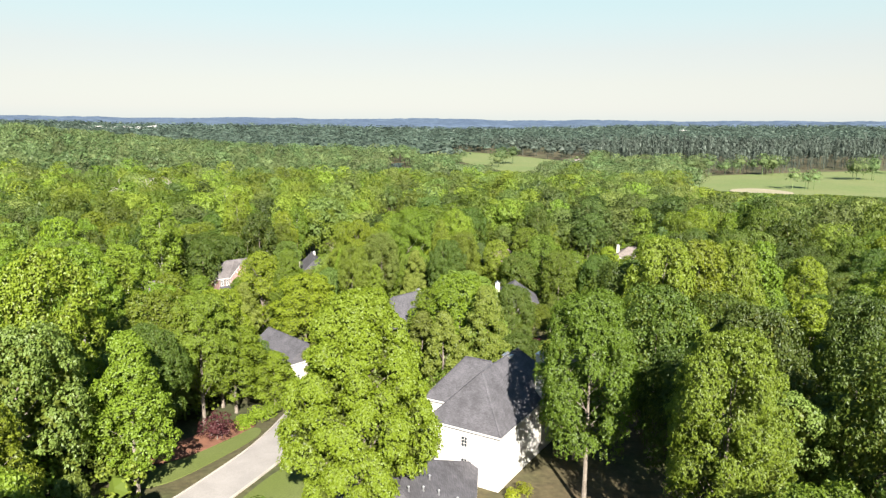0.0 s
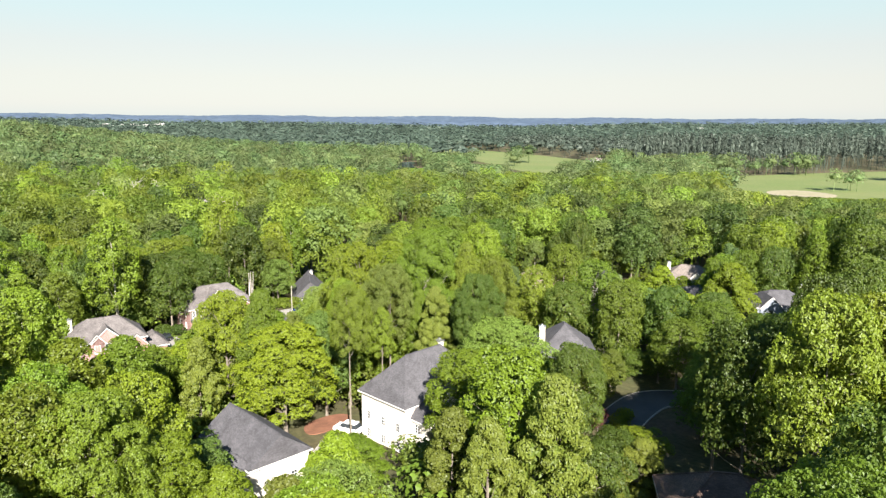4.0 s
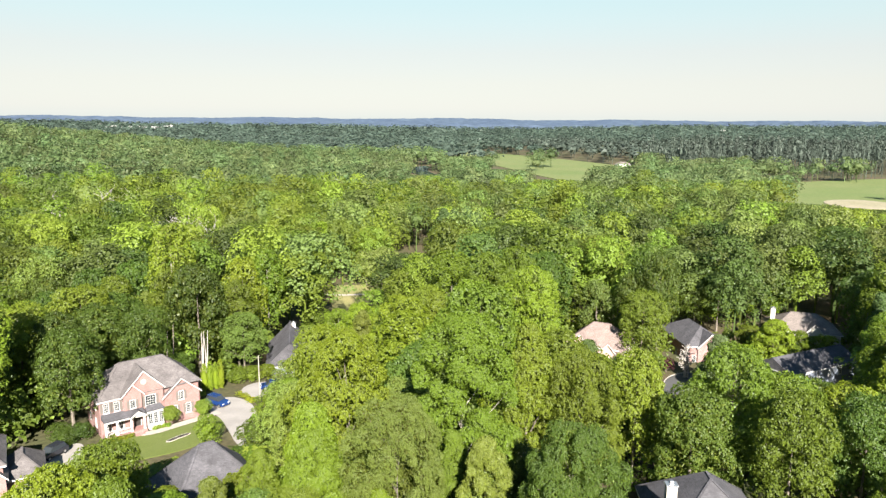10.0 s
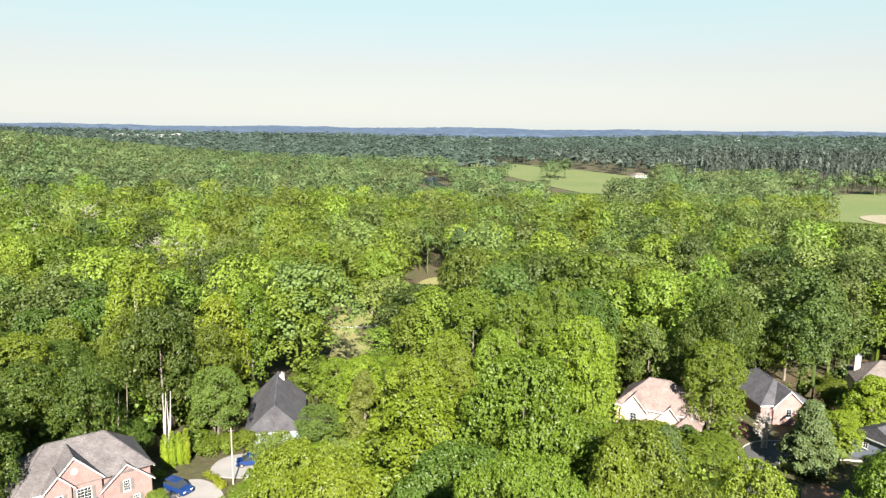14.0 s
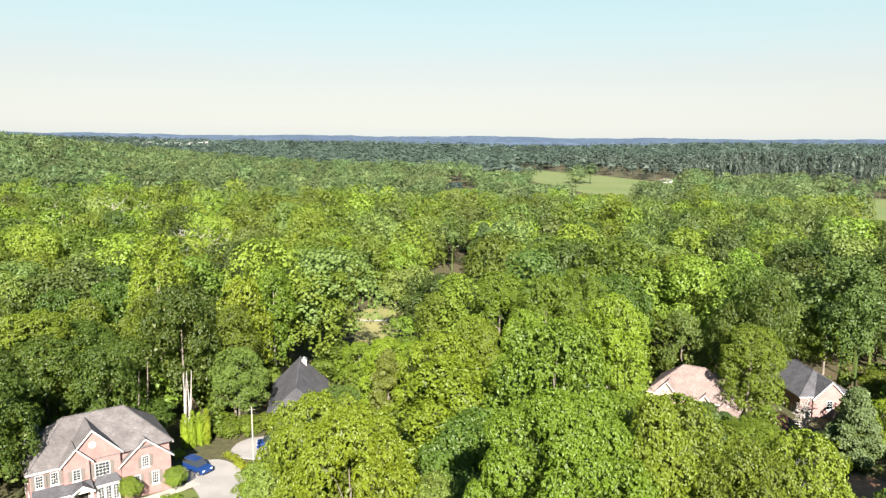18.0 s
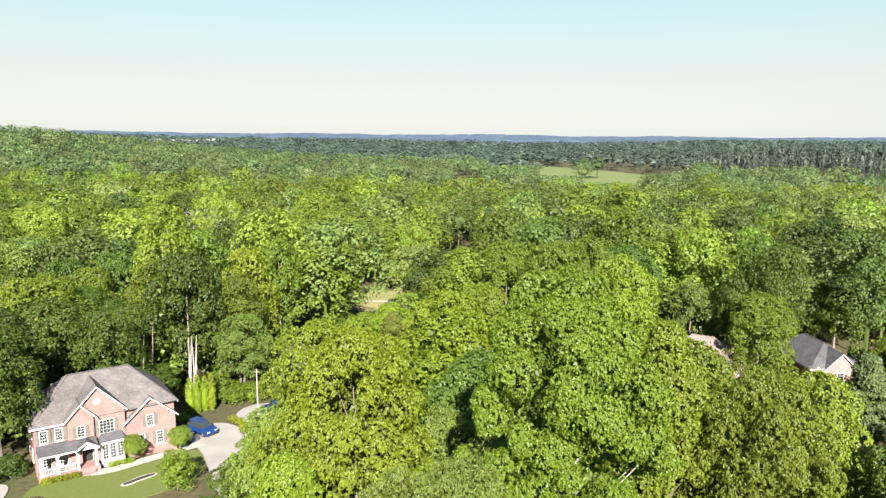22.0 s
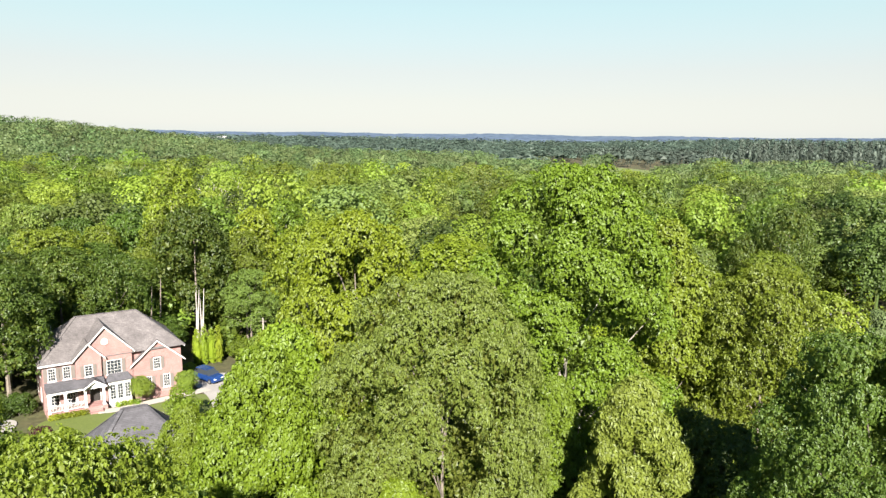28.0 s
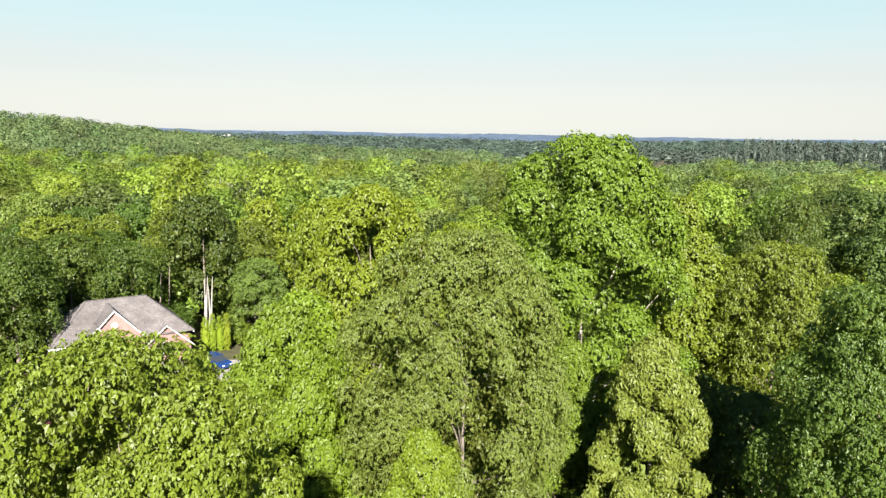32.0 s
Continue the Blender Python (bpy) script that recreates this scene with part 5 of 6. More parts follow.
def in_view(x, y, margin=18):
    return abs(x) < 0.70 * (y + 134) + margin


# the wood close by: single trees, with two dark gaps
GAPS = ((14.2, 44.5, 4.6), (19.5, 43.5, 4.2), (23.0, -46.0, 8.0), (29.5, -42.0, 6.0), (20.5, -69.0, 6.5), (22.0, -60.0, 6.5))
count = 0
cells = {}
for x, y, r in PLACED:
    cells.setdefault((int(x // 12), int(y // 12)), []).append((x, y, r))
for _ in range(16000):
    y = rng.uniform(-112, 140)
    half = min(0.70 * (y + 134) + 12, 125)
    x = rng.uniform(-half, half)
    if not in_view(x, y, 10) or math.hypot(x + 1.7, y - 8) < 9 or (abs(x) < 5 and y < 8):
        continue
    kind = SORTS[rng.choice(len(SORTS), p=WEIGHT)]
    # to the east, dark leaves stand in for shade between the trees
    if (x > 12 and y < 70 and rng.random() < 0.3) or (6 < x < 40 and 14 < y < 60 and rng.random() < 0.3):
        kind = "dark"
    # to the west, brighter leaf colours stand in for stronger light
    if x < -10 and y < 62 and kind in ("dark", "oak", "willow") and rng.random() < 0.65:
        kind = ("maple", "poplar", "gum")[int(rng.integers(3))]
    if ((x < -44 and 80 < y < 145) or (x < -30 and y < -34)) and rng.random() < 0.6:
        kind = "dark"
    if kind == "pine" and (x < 0 or y < 70):
        kind = "oak"
    H, low, R = KINDS[kind][:3]
    s = rng.uniform(0.78, 1.16)
    r = R * s * (0.92 if y > 15 else 1.0)
    cx, cy = int(x // 12), int(y // 12)
    apart = 0.80 if x > 12 and y < 75 else 0.64   # the eastern wood stands more open
    if any((x - a) ** 2 + (y - b) ** 2 < (apart * (r + c)) ** 2 for i in (-1, 0, 1) for j in (-1, 0, 1) for a, b, c in cells.get((cx + i, cy + j), ())):
        continue
    if (((CL[:, 0] - x) ** 2 + (CL[:, 1] - y) ** 2) < (CL[:, 2] + r * 0.35) ** 2).any():
        continue
    base = gz(x, y)
    top = min(base + H * s, limit(x, y, r), 45.0 if y > 0 else 36.0)
    if 8 < y < 70 and abs(x) < 40:
        top = min(top, (17.5 if y < 30 else 20.0) + rng.uniform(-3, 1))
    if top - base < 5:
        continue
    if top - base < 0.6 * H * s:
        r *= 0.75
    cells.setdefault((cx, cy), []).append((x, y, r))
    level = "near" if (-8 < y < 62 and abs(x) < 28) else "mid" if (abs(x) < 36 or y < 62) else "off"
    v, turn = int(rng.integers(3)), rng.uniform(0, 360)
    if any(math.hypot(x - a, y - b) < c for a, b, c in GAPS):
        continue
    if kind in ("maple", "lime", "poplar", "gum", "willow") and ((x > 13 and y < -8 and (count % 2 or kind in ("poplar", "lime"))) or (x > 42 and count % 2)):
        kind = "dark"                             # darker leaf colour stands in for shade on the eastern side
    tree(kind, x, y, top, r, level, v, turn)
    count += 1


# the wood farther off: joined crowns
def templates(n, lobes, leaf_n, leaf_size, seed, H=22, R=6.6, shapes=("round", "oval", "round", "dome"), core=0, low=0.40, lobe_r=0.38, heart=0.5, rag=0.2, fill=0.15, slim=0.6):
    out = []
    for k in range(n):
        V, F, C = crown(seed + k, H, low, R, shapes[k % len(shapes)], lobes, lobe_r, leaf_n, leaf_size, core, 0.3, slim, up=0.4, rag=rag, heart=heart, fill=fill, open_base=True)
        tv, tf = tube([(0, 0, -0.5), (0, 0, H * 0.6)], [0.3, 0.18], 3)
        out.append((np.concatenate([V, tv]), F[0], np.concatenate([F[1], tf + len(V)]), F[2]))
    return out


def scatter(name, spots, temps, material, label, inner=M_INNER_SHADE):
    """One mesh of many crowns; spots: x, y, base, height scale, width scale, turn, template."""
    VV, QQ, II, TT, n = [], [], [], [], 0
    for x, y, z, sh, sw, a, k in spots:
        V, q, i, t = temps[int(k)]
        c, s = math.cos(a), math.sin(a)
        P = np.empty_like(V, dtype=np.float32)
        P[:, 0] = x + sw * (c * V[:, 0] - s * V[:, 1])
        P[:, 1] = y + sw * (s * V[:, 0] + c * V[:, 1])
        P[:, 2] = z + sh * V[:, 2]
        VV.append(P)
        QQ.append(q + n)
        II.append(i + n)
        TT.append(t + n)
        n += len(V)
    F = [np.concatenate(f) for f in (QQ, II, TT)]
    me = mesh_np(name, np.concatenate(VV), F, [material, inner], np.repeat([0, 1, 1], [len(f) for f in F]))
    tint = np.repeat(np.random.default_rng(len(spots)).uniform(0, 1, len(spots)), [len(v) for v in VV]).astype(np.float32)
    me.attributes.new("tint", "FLOAT", "POINT").data.foreach_set("value", tint)      # one value for each tree
    return tagged(new(name, me), label, "undergrowth" if name == "undergrowth" else "woods", kind="stuff")


def spread(lo, hi, xmax, gap, seed, skip=lambda x, y: False):
    """Jittered rows of trees in the part of the land that comes into view."""
    rg = np.random.default_rng(seed)
    out, y = [], lo
    while y < hi:
        w = min(0.70 * (y + 134) + 25, xmax)
        for x in np.arange(-w, w, gap):
            px, py = x + rg.uniform(-0.48, 0.48) * gap, y + rg.uniform(-0.48, 0.48) * gap
            if not skip(px, py):
                out.append((px, py))
        y += gap * 0.92
    return out


def in_field(x, y):
    """Inside a pasture, whose edge the wood frays."""
    wx, wy = x + 16 * math.sin(y / 19) + 9 * math.sin(x / 7 + y / 11), y + 16 * math.sin(x / 23 + 1) + 9 * math.sin(y / 8)
    return any(inside(wx, wy, f) for f in FIELDS) and math.sin(x / 37 + 0.7) * math.sin(y / 29) < 0.86


def mid_skip(x, y):
    if in_field(x, y):
        return True
    if y < 140 and abs(x) < 124:
        return True
    if (((CL[:, 0] - x) ** 2 + (CL[:, 1] - y) ** 2) < (CL[:, 2] + 2.0) ** 2).any():
        return True
    return limit(x, y, 4) < gz(x, y) + 8


def far_skip(x, y):
    return in_field(x, y) or inside(x, y, [(-28, 800), (-16, 848), (4, 888), (14, 855), (6, 802), (24, 712), (14, 684), (-9, 737)])


rg = np.random.default_rng(21)
T_LOW = templates(6, 12, 240, 0.52, 300, H=9, R=3.9, shapes=("dome", "round"), low=0.06, lobe_r=0.36)
spots = []
for x, y in spread(-105, 150, 130, 6.6, 61, lambda x, y: (((CL[:, 0] - x) ** 2 + (CL[:, 1] - y) ** 2) < (CL[:, 2] + 1.6) ** 2).any() or not in_view(x, y, 8) or (x > 14 and y < 60)):
    s = rg.uniform(0.6, 1.15)
    z = gz(x, y)
    h = min(s, (limit(x, y, 3) - z) / 9.0)
    if h > 0.2:
        spots.append((x, y, z, h, s, rg.uniform(0, 6.28), rg.integers(6)))
# inner leaves and hearts take the shade-darkened leaf colour
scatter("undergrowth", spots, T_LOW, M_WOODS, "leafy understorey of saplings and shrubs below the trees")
T_EDGE = templates(10, 50, 2200, 0.44, 620, R=6.6, lobe_r=0.25, heart=0.0, fill=0.25, slim=0.5)
T_MID = templates(12, 30, 820, 0.58, 500, R=6.8, lobe_r=0.31, heart=0.5)
spots = []
for x, y in spread(0, 400, 420, 10.2, 31, mid_skip):
    s = rg.uniform(0.62, 1.28)
    h = min(s * rg.uniform(0.9, 1.12), max(0.4, (limit(x, y, 4) - gz(x, y)) / 22))
    spots.append((x, y, gz(x, y), h, s * rg.uniform(0.85, 1.2), rg.uniform(0, 6.28), rg.integers(12)))
rg.shuffle(spots)
edge = [s for s in spots if s[1] < 225 and abs(s[0]) < 190]
rest = [s for s in spots if not (s[1] < 225 and abs(s[0]) < 190)]
edge = [(*s[:6], s[6] % 10) for s in edge]
mix = np.random.default_rng(77)


def sorts_of(spots):
    """Split the trees by leaf colour; darker ones are likelier to the east and in the near west."""
    out = [[], [], [], []]
    for s in spots:
        out[mix.choice(4, p=(0.22, 0.10, 0.34, 0.34) if s[0] > 45 + 0.12 * s[1] or (s[0] < -40 and s[1] < 190) else (0.32, 0.31, 0.27, 0.10))].append(s)
    return out


for some, m in zip(sorts_of(edge), (M_WOODS, M_WOODS_B, M_WOODS_C, M_WOODS_D)):
    scatter("woods", some, T_EDGE, m, "dense mixed woodland of leafy green crowns", m)
for some, m in zip(sorts_of(rest), (M_WOODS, M_WOODS_B, M_WOODS_C, M_WOODS_D)):
    scatter("woods", some, T_MID, m, "dense mixed woodland with rounded green crowns", m)
T_PINE = templates(6, 10, 110, 1.0, 850, H=27, R=3.6, shapes=("tier", "oval"), low=0.42, lobe_r=0.42)
T_FAR = templates(8, 16, 210, 0.98, 800, R=7.6, lobe_r=0.36, heart=0.6)
spots, pines = [], []
for x, y in spread(400, 900, 760, 13.2, 41, far_skip):
    s = min(rg.uniform(0.7, 1.2), (limit(x, y, 4) - gz(x, y)) / 22)
    if s < 0.25:
        continue
    pine = x > 250 and y > 660 + 0.1 * x and not inside(x, y, FIELDS[0])
    (pines if pine else spots).append((x, y, gz(x, y), s * (1.42 if pine else 1.0), s * (0.62 if pine else 1.15), rg.uniform(0, 6.28), rg.integers(8)))
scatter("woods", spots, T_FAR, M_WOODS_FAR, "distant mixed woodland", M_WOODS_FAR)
pines = [(x, y, z, h, w * 1.5, a, k % 6) for x, y, z, h, w, a, k in pines]
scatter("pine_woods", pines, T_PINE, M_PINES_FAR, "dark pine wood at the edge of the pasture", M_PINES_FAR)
T_HZ = templates(6, 7, 34, 2.2, 900, R=9.0, lobe_r=0.5, heart=0.66)
spots, pines = [], []
for x, y in spread(900, 2500, 1700, 29, 51, far_skip):
    s = rg.uniform(0.7, 1.15) * (1 + max(0, y - 1500) / 2500)
    if x > 250 - 0.15 * (y - 900) and y < 1500:
        pines.append((x, y, gz(x, y), s * 1.1, s * 1.4, rg.uniform(0, 6.28), rg.integers(6)))
    else:
        spots.append((x, y, gz(x, y), s, s * 2.0, rg.uniform(0, 6.28), rg.integers(6)))
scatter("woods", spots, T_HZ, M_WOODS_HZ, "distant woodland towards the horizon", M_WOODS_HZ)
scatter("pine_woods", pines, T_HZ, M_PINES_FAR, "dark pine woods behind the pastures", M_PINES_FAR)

# the wood goes on round about, beyond the open view
def round_skip(x, y):
    if (abs(x) < 0.70 * (y + 134) + 12 and abs(x) < 122) or y > 140 or (in_view(x, y, 22) and y > 0) or (abs(x) < 9 and -145 < y < -100):
        return True
    return (((CL[:, 0] - x) ** 2 + (CL[:, 1] - y) ** 2) < (CL[:, 2] + 2.0) ** 2).any()


rg = np.random.default_rng(77)
spots = []
for iy in range(40):
    for ix in range(46):
        x, y = -230 + 10.2 * ix + rg.uniform(-4, 4), -250 + 10.2 * iy + rg.uniform(-4, 4)
        if not round_skip(x, y):
            s = rg.uniform(0.72, 1.15)
            spots.append((x, y, gz(x, y), s, s * 0.95, rg.uniform(0, 6.28), rg.integers(6)))
scatter("woods", spots, T_FAR, M_WOODS, "surrounding mixed woodland of the suburb", M_WOODS)

# the canopy that runs on to the horizon, with haze put into its colour
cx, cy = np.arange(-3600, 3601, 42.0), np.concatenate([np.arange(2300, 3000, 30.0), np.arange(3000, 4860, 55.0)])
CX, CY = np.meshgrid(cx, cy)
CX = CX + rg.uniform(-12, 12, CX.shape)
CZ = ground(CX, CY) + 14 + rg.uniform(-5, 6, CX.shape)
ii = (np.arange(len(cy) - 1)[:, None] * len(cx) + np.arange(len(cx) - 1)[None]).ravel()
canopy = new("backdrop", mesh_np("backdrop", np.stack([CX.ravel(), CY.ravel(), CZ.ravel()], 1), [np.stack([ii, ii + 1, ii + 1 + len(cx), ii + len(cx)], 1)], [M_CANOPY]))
tagged(canopy, "wooded country at the horizon, coloured blue-grey for haze", "backdrop", kind="structure")


# ---------------------------------------------------------------- shrubs, snags, cars and small things
def shrub(name, x, y, r, h, mat, label, category="shrub", group="", n=700, size=0.16, low=0.02, shape="round", stem=0.0, z=None, v=0, clipped=False):
    V, F, C = crown(int(abs(x * 7 + y * 3)) + v, h, low, r, shape, 70 if clipped else 26, 0.3 if clipped else 0.34, n, size, 2, 0.1, shaggy=0.03 if clipped else 0.09, heart=0.8 if clipped else 0.5)
    V[:, 2] += stem
    base = gz(x, y) + 0.08 if z is None else z
    ob = thing(name, pose(x, y, base), label, category, group)
    k = new("foliage", mesh_np("foliage", V, F, [mat]))
    k.parent = ob
    tv, tf = tube([(0, 0, -0.3), (0.03, 0, stem + h * 0.5)], [0.09, 0.05], 6)
    k = new("stem", mesh_np("stem", tv, [tf], [M_BARK]))
    k.parent = ob
    return ob


def at_house(u, v):
    return along(HX, HY, HYAW, [(u, v)])[0]


for u, v, r, h, st in ((10.7, -1.65, 1.3, 2.3, 1.25), (16.4, -1.35, 1.4, 2.4, 0.9)):
    shrub("topiary_tree", *at_house(u, v), r, h, M_LEAF["bush"], "clipped round topiary tree in front of brick wall", "topiary", "clipped shrubs", 6000, 0.085, stem=st, clipped=True)
for u in (8.0, 8.7, 9.4, 10.1):
    shrub("hedge_shrub", *at_house(u, -1.75), 0.5, 0.75, M_LEAF["bush"], "low clipped box shrub below the bay", "shrub", "clipped shrubs", 350, 0.1)
for u in (0.6, 1.3, 2.0, 2.7, 3.4, 4.0):
    shrub("hedge_shrub", *at_house(u, -2.55), 0.5, 0.7, M_LEAF["yellow"], "low golden shrub along the porch", "shrub", "golden shrubs", 350, 0.1)
shrub("lawn_tree", -35.2, 85.6, 2.1, 4.4, M_LEAF["oak"], "small dense tree on the lawn", "tree", "", 2200, 0.2, stem=0.5)
for k, (px, py) in enumerate(((-43.2, 110.0), (-42.3, 110.6), (-41.4, 111.3), (-40.6, 111.9))):
    shrub("cypress", px, py, 0.72, 5.6 + 0.4 * (k % 2), M_LEAF["cypress"], "narrow yellow-green column cypress", "conifer", "column cypresses", 4000, 0.09, shape="oval", v=k, clipped=True)
shrub("garden_shrub", -43.0, 106.5, 1.0, 1.3, M_LEAF["cypress"], "low yellow-green garden shrub", "shrub", "", 500, 0.14)
for px, py in ((-35.8, 107.2), (-34.6, 106.2), (-33.6, 105.0), (-32.6, 103.6)):
    shrub("hedge_shrub", px, py, 0.75, 1.0, M_LEAF["yellow"], "golden hedge shrub along the driveway", "shrub", "golden hedge", 350, 0.13)
for px, py, r in ((-38.6, 115.4, 2.2), (-36.0, 117.0, 2.0), (-40.6, 117.6, 2.4), (-33.0, 118.6, 2.0), (-43.4, 116.4, 1.8), (-19.5, 116.5, 2.0), (-18.6, 121.0, 2.2)):
    shrub("garden_shrub", px, py, r, 2.9, M_LEAF["gum"], "loose green shrub at the edge of the wood", "shrub", "edge shrubs", 1600, 0.22)
for px, py, r in ((-56.2, 87.0, 1.7), (-57.8, 85.0, 1.9), (-59.5, 87.0, 2.2)):
    shrub("garden_shrub", px, py, r, 2.6, M_LEAF["dark"], "dark green shrub beside the brick gable wall", "shrub", "side shrubs", 1600, 0.2)
shrub("red_shrub", -47.3, 77.2, 1.3, 2.2, M_LEAF["red"], "small dark red maple beside the lawn", "shrub", "", 700, 0.16, stem=0.5)
shrub("red_shrub", -24.6, -27.2, 2.2, 3.4, M_LEAF["red"], "dark red maple under tall trees", "shrub", "red maples", 1200, 0.2, stem=0.6)
shrub("red_shrub", 31.8, 26.0, 2.0, 3.2, M_LEAF["red"], "dark red maple beside the street", "shrub", "red maples", 1200, 0.2, stem=0.6)
shrub("red_shrub", 54.6, 126.8, 1.8, 2.8, M_LEAF["red"], "dark red maple beside the street end", "shrub", "red maples", 900, 0.2, stem=0.6)
for px, py, r in ((35.6, 27.6, 1.7), (37.0, 29.6, 1.5), (38.3, 31.6, 1.4)):
    shrub("golden_shrub", px, py, r, 1.9, M_LEAF["yellow"], "bright golden shrub beside the street", "shrub", "golden shrubs", 900, 0.2)
for px, py, r in ((-20.3, -18.8, 1.9), (-18.8, -16.5, 1.6), (-21.8, -22.4, 1.5)):
    shrub("garden_shrub", px, py, r, 1.9, M_LEAF["lime"], "yellow-green shrub beside the lane", "shrub", "lane shrubs", 800, 0.2)
for px, py in ((4.2, -42.4), (14.8, -46.8), (16.4, -45.6)):
    shrub("garden_shrub", px, py, 1.0, 1.3, M_LEAF["yellow"], "round golden shrub below the white wall", "shrub", "wall shrubs", 500, 0.14)


def snag(name, x, y, h, stems, mat, label, spread_r=0.9, twigs=0):
    """Bare pale stems, forked towards the top."""
    rg = np.random.default_rng(int(abs(x * 13 + y)))
    pieces = []
    for s in range(stems):
        a = rg.uniform(0, 6.28)
        o = np.array((math.cos(a), math.sin(a), 0)) * rg.uniform(0.1, spread_r)
        lean = rg.normal(0, 0.05, 2) * h
        t = o + np.array((lean[0], lean[1], h * rg.uniform(0.8, 1.0)))
        pieces.append(tube([o - (0, 0, 0.6), (o + t) / 2 + np.append(rg.normal(0, 0.15, 2), 0), t], [0.2, 0.14, 0.05], 6))
        for k in range(twigs):
            f = rg.uniform(0.35, 0.95)
            b = o + (t - o) * f
            d = unit(np.append(rg.normal(0, 1, 2), rg.uniform(0.3, 1.2))) * h * rg.uniform(0.15, 0.34)
            pieces.append(tube([b, b + d * 0.55 + (0, 0, 0.1), b + d], [0.12, 0.08, 0.035], 4))
            for _ in range(4):
                e = b + d * rg.uniform(0.4, 1.0)
                pieces.append(tube([e, e + unit(rg.normal(size=3) + (0, 0, 0.6)) * h * 0.12], [0.055, 0.025], 3))
    V, F = joined(pieces)
    ob = new(name, mesh_np(name, V, F, [mat], smooth=np.ones(sum(len(f) for f in F), bool)))
    ob.matrix_world = pose(x, y, gz(x, y))
    return tagged(ob, label, "dead tree")


snag("dead_tree", -45.4, 113.6, 12.0, 5, M_DEAD, "cluster of pale bare trunks behind the brick house", 1.3, 0)
snag("dead_tree", -50.5, 111.5, 13.0, 2, M_BARK, "grey bare trunks at the edge of the wood", 1.6, 0)
snag("dead_tree", -85.0, 229.0, 24.0, 4, M_DEAD, "large bare grey tree in the green wood", 1.0, 14)
snag("dead_tree", -79.0, 232.0, 23.0, 3, M_DEAD, "bare grey tree in the green wood", 1.0, 14)
snag("dead_tree", -91.0, 233.0, 22.0, 3, M_DEAD, "bare grey tree in the green wood", 1.0, 14)
snag("dead_tree", -147.0, 262.0, 25.0, 2, M_DEAD, "single bare grey tree above the wood", 0.3, 12)
snag("dead_tree", -151.0, 306.0, 25.0, 2, M_DEAD, "single bare grey tree above the wood", 0.3, 12)
snag("dead_tree", -138.5, 314.0, 25.0, 2, M_DEAD, "single bare grey tree above the wood", 0.3, 12)
snag("dead_tree", 57.6, 123.0, 7.0, 6, M_DEAD, "bare pale shrub-like tree beside the street", 0.6, 8)
for px, py, h in ((9.5, 246, 24), (12.0, 250, 25), (14.5, 245, 24), (17.5, 252, 26), (8.0, 252, 25), (20.5, 247, 24)):
    tree("pine", px, py, gz(px, py) + h, 3.6, "mid", int(px), None, "tall pine with a bare pale trunk and dark crown", "pines by the glade")


def car(x, y, yaw, paint, label, tall=1.0):
    """A parked car: lofted body, glasshouse, four wheels with rims, lamps and bumpers."""
    ob = thing("car", pose(x, y, gz(x, y) + 0.17, 0, 0, yaw), label, "car")
    L, W = 4.6, 1.86
    prof = [(-2.3, 0.35), (-2.28, 0.75), (-2.1, 0.95 * tall), (-1.1, 1.02 * tall), (1.9, 1.05 * tall), (2.25, 0.95 * tall), (2.3, 0.4), (2.1, 0.28), (-2.1, 0.28)]
    bm = prism(prof, -W / 2, W / 2)
    bmesh.ops.bevel(bm, geom=[e for e in bm.edges], offset=0.07, segments=2, affect="EDGES", profile=0.6)
    body = part("body", bm, paint, ob)
    b0, b1 = 1.02 * tall, 1.62 * tall
    cab = solid([(-1.25, -0.85, b0), (2.0, -0.85, b0), (2.0, 0.85, b0), (-1.25, 0.85, b0), (-0.55, -0.68, b1), (1.7, -0.68, b1), (1.7, 0.68, b1), (-0.55, 0.68, b1)], [(0, 1, 2, 3), (4, 5, 6, 7), (0, 1, 5, 4), (1, 2, 6, 5), (2, 3, 7, 6), (3, 0, 4, 7)])
    part("glasshouse", cab, M_GLASS, body, "dark tinted car glass")
    rf = box(-0.55, 1.72, -0.72, 0.72, b1, b1 + 0.07, None, 0.03)
    for sy in (-1, 1):
        part("mirror", box(-0.95, -0.8, sy * 1.0 - 0.09, sy * 1.0 + 0.09, b0, b0 + 0.14, None, 0.02), paint, body)
    part("roof_panel", rf, paint, body)
    for sx in (-1.42, 1.42):
        for sy in (-0.86, 0.86):
            w = bmesh.new()
            bmesh.ops.create_cone(w, cap_ends=True, segments=18, radius1=0.35, radius2=0.35, depth=0.24, matrix=Matrix.Translation((sx, sy, 0.35)) @ Matrix.Rotation(radians(90), 4, "X"))
            tyre = part("wheel", w, M_RUBBER, ob)
            w = bmesh.new()
            bmesh.ops.create_cone(w, cap_ends=True, segments=12, radius1=0.2, radius2=0.2, depth=0.26, matrix=Matrix.Translation((sx, sy, 0.35)) @ Matrix.Rotation(radians(90), 4, "X"))
            part("rim", w, M_METAL, tyre)
    for sy in (-0.65, 0.65):
        part("headlight", box(-2.31, -2.22, sy - 0.2, sy + 0.2, 0.68, 0.84, None, 0.02), M_CARWHITE, body, "clear headlight")
        part("tail_light", box(2.2, 2.31, sy - 0.15, sy + 0.15, 0.65, 0.85, None, 0.02), M_BRICK, body, "red tail light")
    return ob


car(-38.6, 102.2, 150, M_BLUE, "deep blue sport utility car on the concrete driveway", 1.12)
car(-30.4, 111.8, 15, M_BLUE, "blue car on a parking pad among trees")
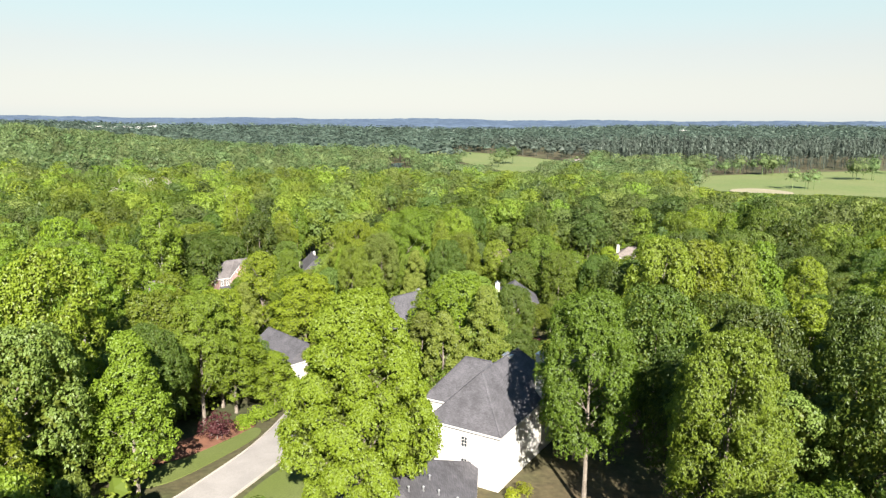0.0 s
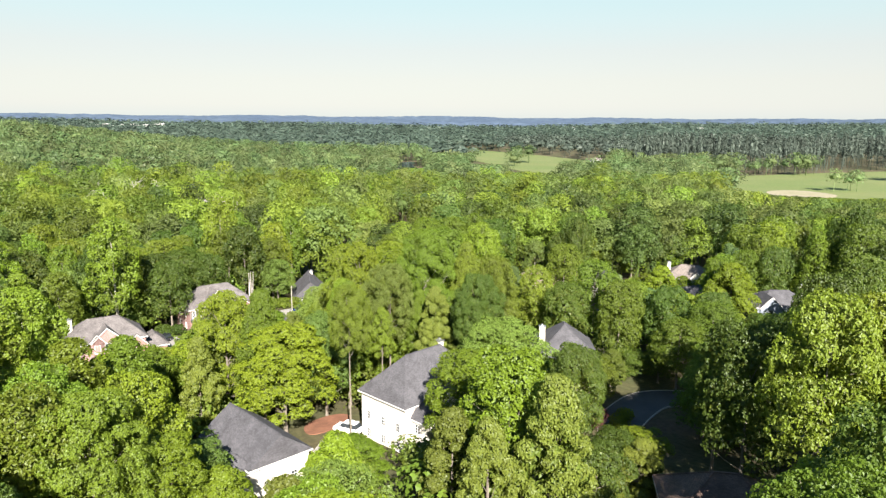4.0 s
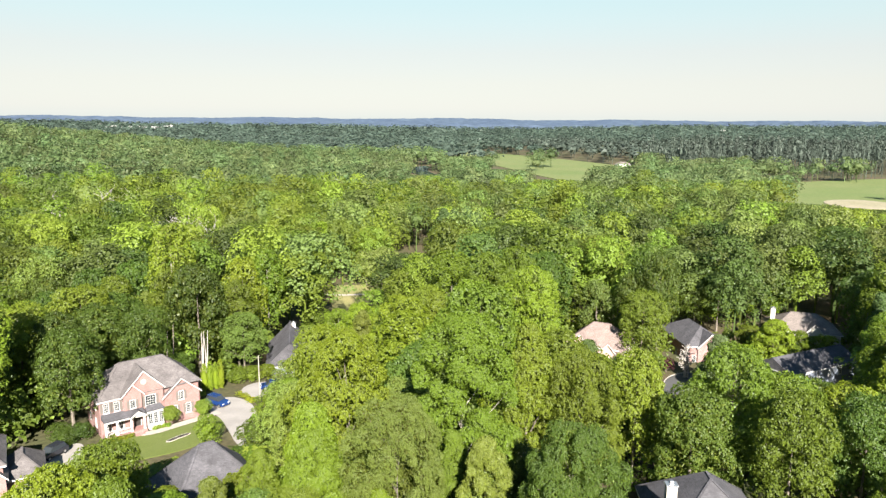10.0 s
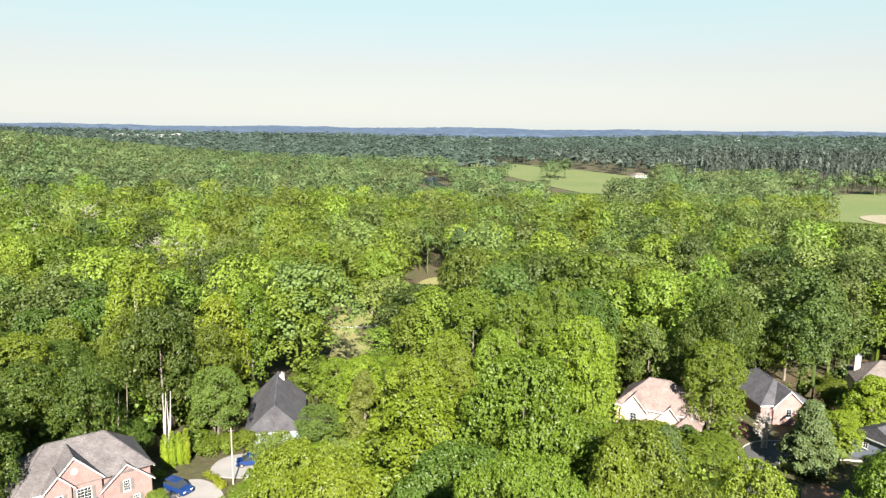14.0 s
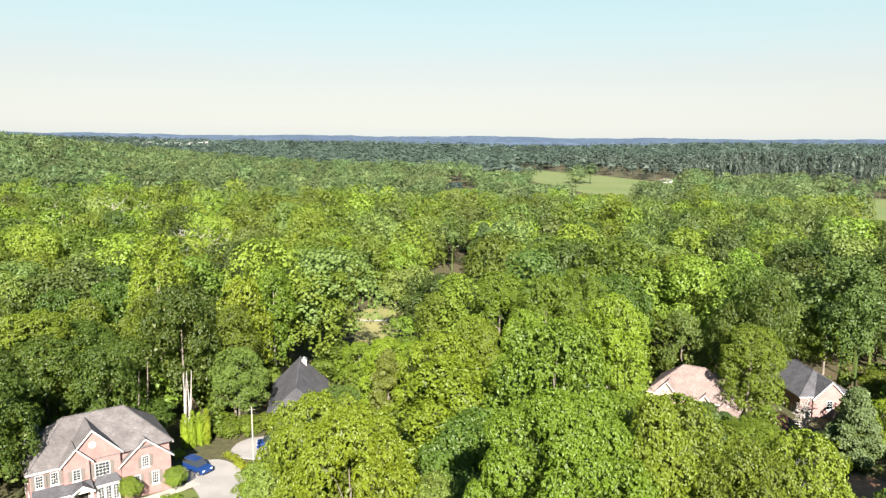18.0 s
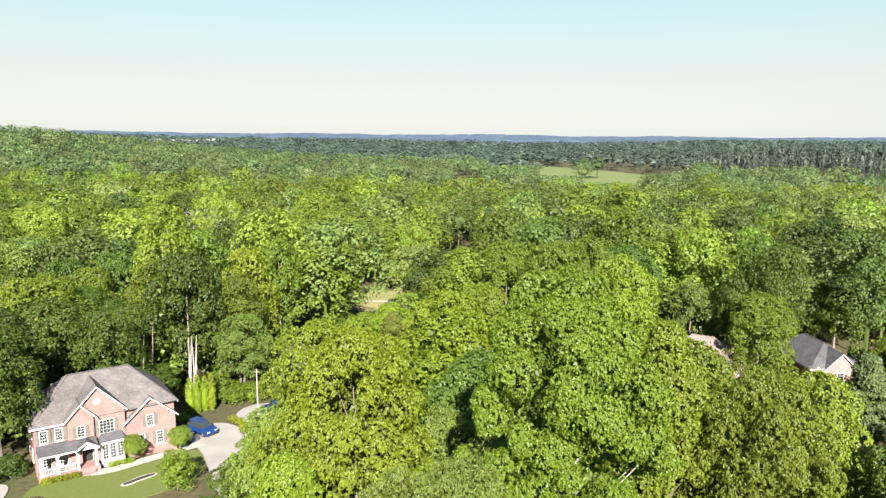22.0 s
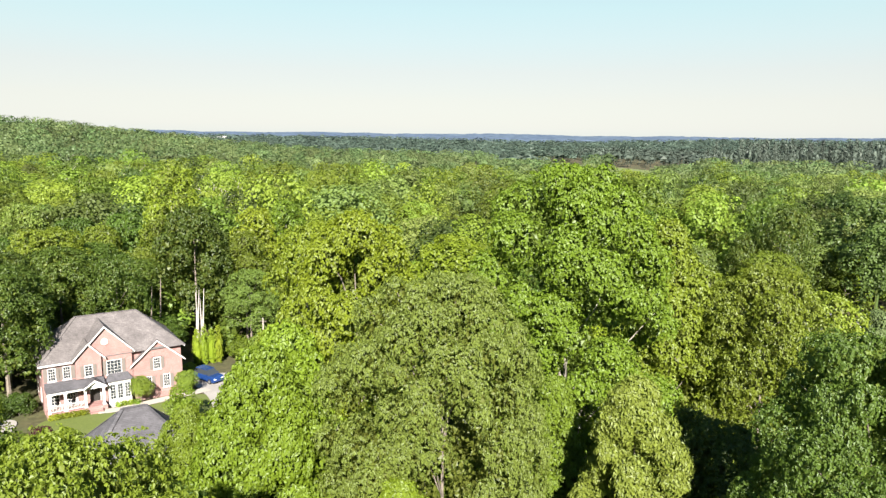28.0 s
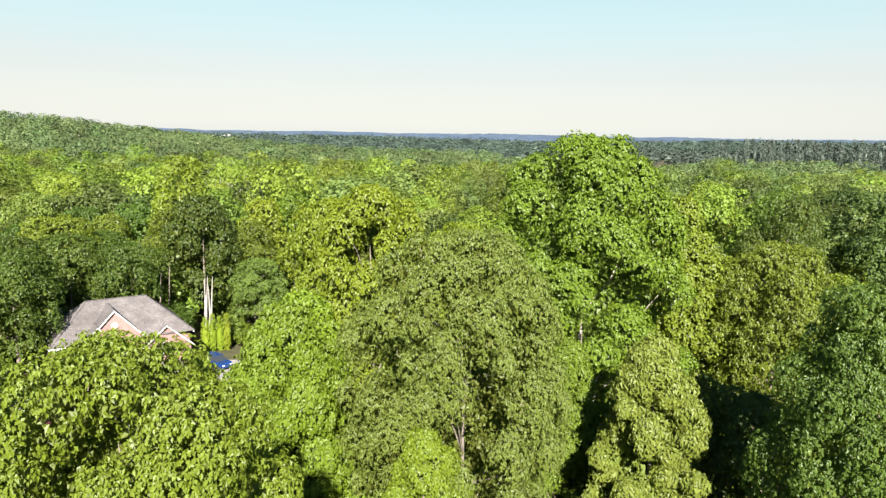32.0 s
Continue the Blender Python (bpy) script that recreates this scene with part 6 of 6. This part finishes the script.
car(-9.0, 23.6, -28, M_CARWHITE, "white car parked beside the cream house", 1.1)
car(-57.5, 80.5, 70, M_CARDARK, "dark car parked between two brick houses", 1.05)

lp = thing("utility_pole", pose(-31.3, 105.0, gz(-31.3, 105.0)), "pale slender wooden pole beside the parking pad", "pole")
v_, f_ = tube([(0, 0, -0.5), (0, 0, 9.0)], [0.13, 0.09], 8)
k = new("pole", mesh_np("pole", v_, [f_], [M_PALEBARK]))
k.parent = lp
part("cross_arm", box(-0.5, 0.5, -0.05, 0.05, 8.5, 8.6, None, 0.01), M_BARK, lp)

# roof vents on the nearest roofs
for u, v in ((8.6, 10.4), (10.2, 11.4), (9.8, 8.6), (11.4, 9.4), (13.4, 9.8), (8.4, 7.2)):
    (px, py), pz = along(-6.9, -60.6, -8, [(u, v)])[0], 4.6 + 3.4 + 4.0 * (15.45 - u) / 7.95
    vt = bmesh.new()
    bmesh.ops.create_cone(vt, cap_ends=True, segments=10, radius1=0.11, radius2=0.09, depth=0.9, matrix=Matrix.Translation((0, 0, 0.1)))
    bmesh.ops.create_cone(vt, cap_ends=True, segments=10, radius1=0.17, radius2=0.05, depth=0.12, matrix=Matrix.Translation((0, 0, 0.6)))
    me = bpy.data.meshes.new("roof_vent")
    vt.to_mesh(me)
    vt.free()
    me.materials.append(M_METAL)
    o = new("roof_vent", me)
    o.matrix_world = pose(px, py, pz)
    tagged(o, "grey metal vent pipe on a shingled roof", "roof vent", "roof vents")

# far buildings towards the horizon
def shed(x, y, w, d, h, yaw=0.0, roofmat=None, label="white building far off, raised to show over the woods"):
    # raised 19 m, walls drawn down, to fit the camera's view over the canopy
    z = gz(x, y) + 19
    ob = thing("warehouse", pose(x, y, z, 0, 0, yaw), label, "building", "far buildings")
    part("wall", box(-w / 2, w / 2, -d / 2, d / 2, -19, h), M_WHITE, ob)
    part("roof", prism([(-w / 2 - 1, h + 0.02), (w / 2 + 1, h + 0.02), (0, h + 0.06 * w)], -d / 2 - 1, d / 2 + 1), roofmat or M_ROOF_TAN, ob)
    for i in range(4):
        part("window", box(-w / 2 + w * (i + 0.5) / 4 - 1.2, -w / 2 + w * (i + 0.5) / 4 + 1.2, -d / 2 - 0.2, -d / 2 + 0.1, h * 0.35, h * 0.7), M_GLASS, ob)
    return ob


for i in range(9):
    shed(-960 + 25 * i, 2060 + 14 * (i % 3), 15 + 4 * (i % 3), 14, 3.5 + (i % 3), 8 * i, M_WHITE)
shed(-745, 2090, 14, 12, 9, 0, M_WHITE, "tall white silo-like block far off")
shed(520, 2140, 16, 12, 6, 12, M_WHITE)
shed(556, 2150, 13, 10, 5, 5, M_WHITE)
shed(905, 2090, 26, 14, 5, 4, M_WHITE)
fh = (262.0, 905.0)
plain_house(fh[0], fh[1], gz(*fh), 20, 18, 10, 3.2, 3.0, M_WHITE, M_ROOF_TAN, "white farmhouse at the edge of the pasture")
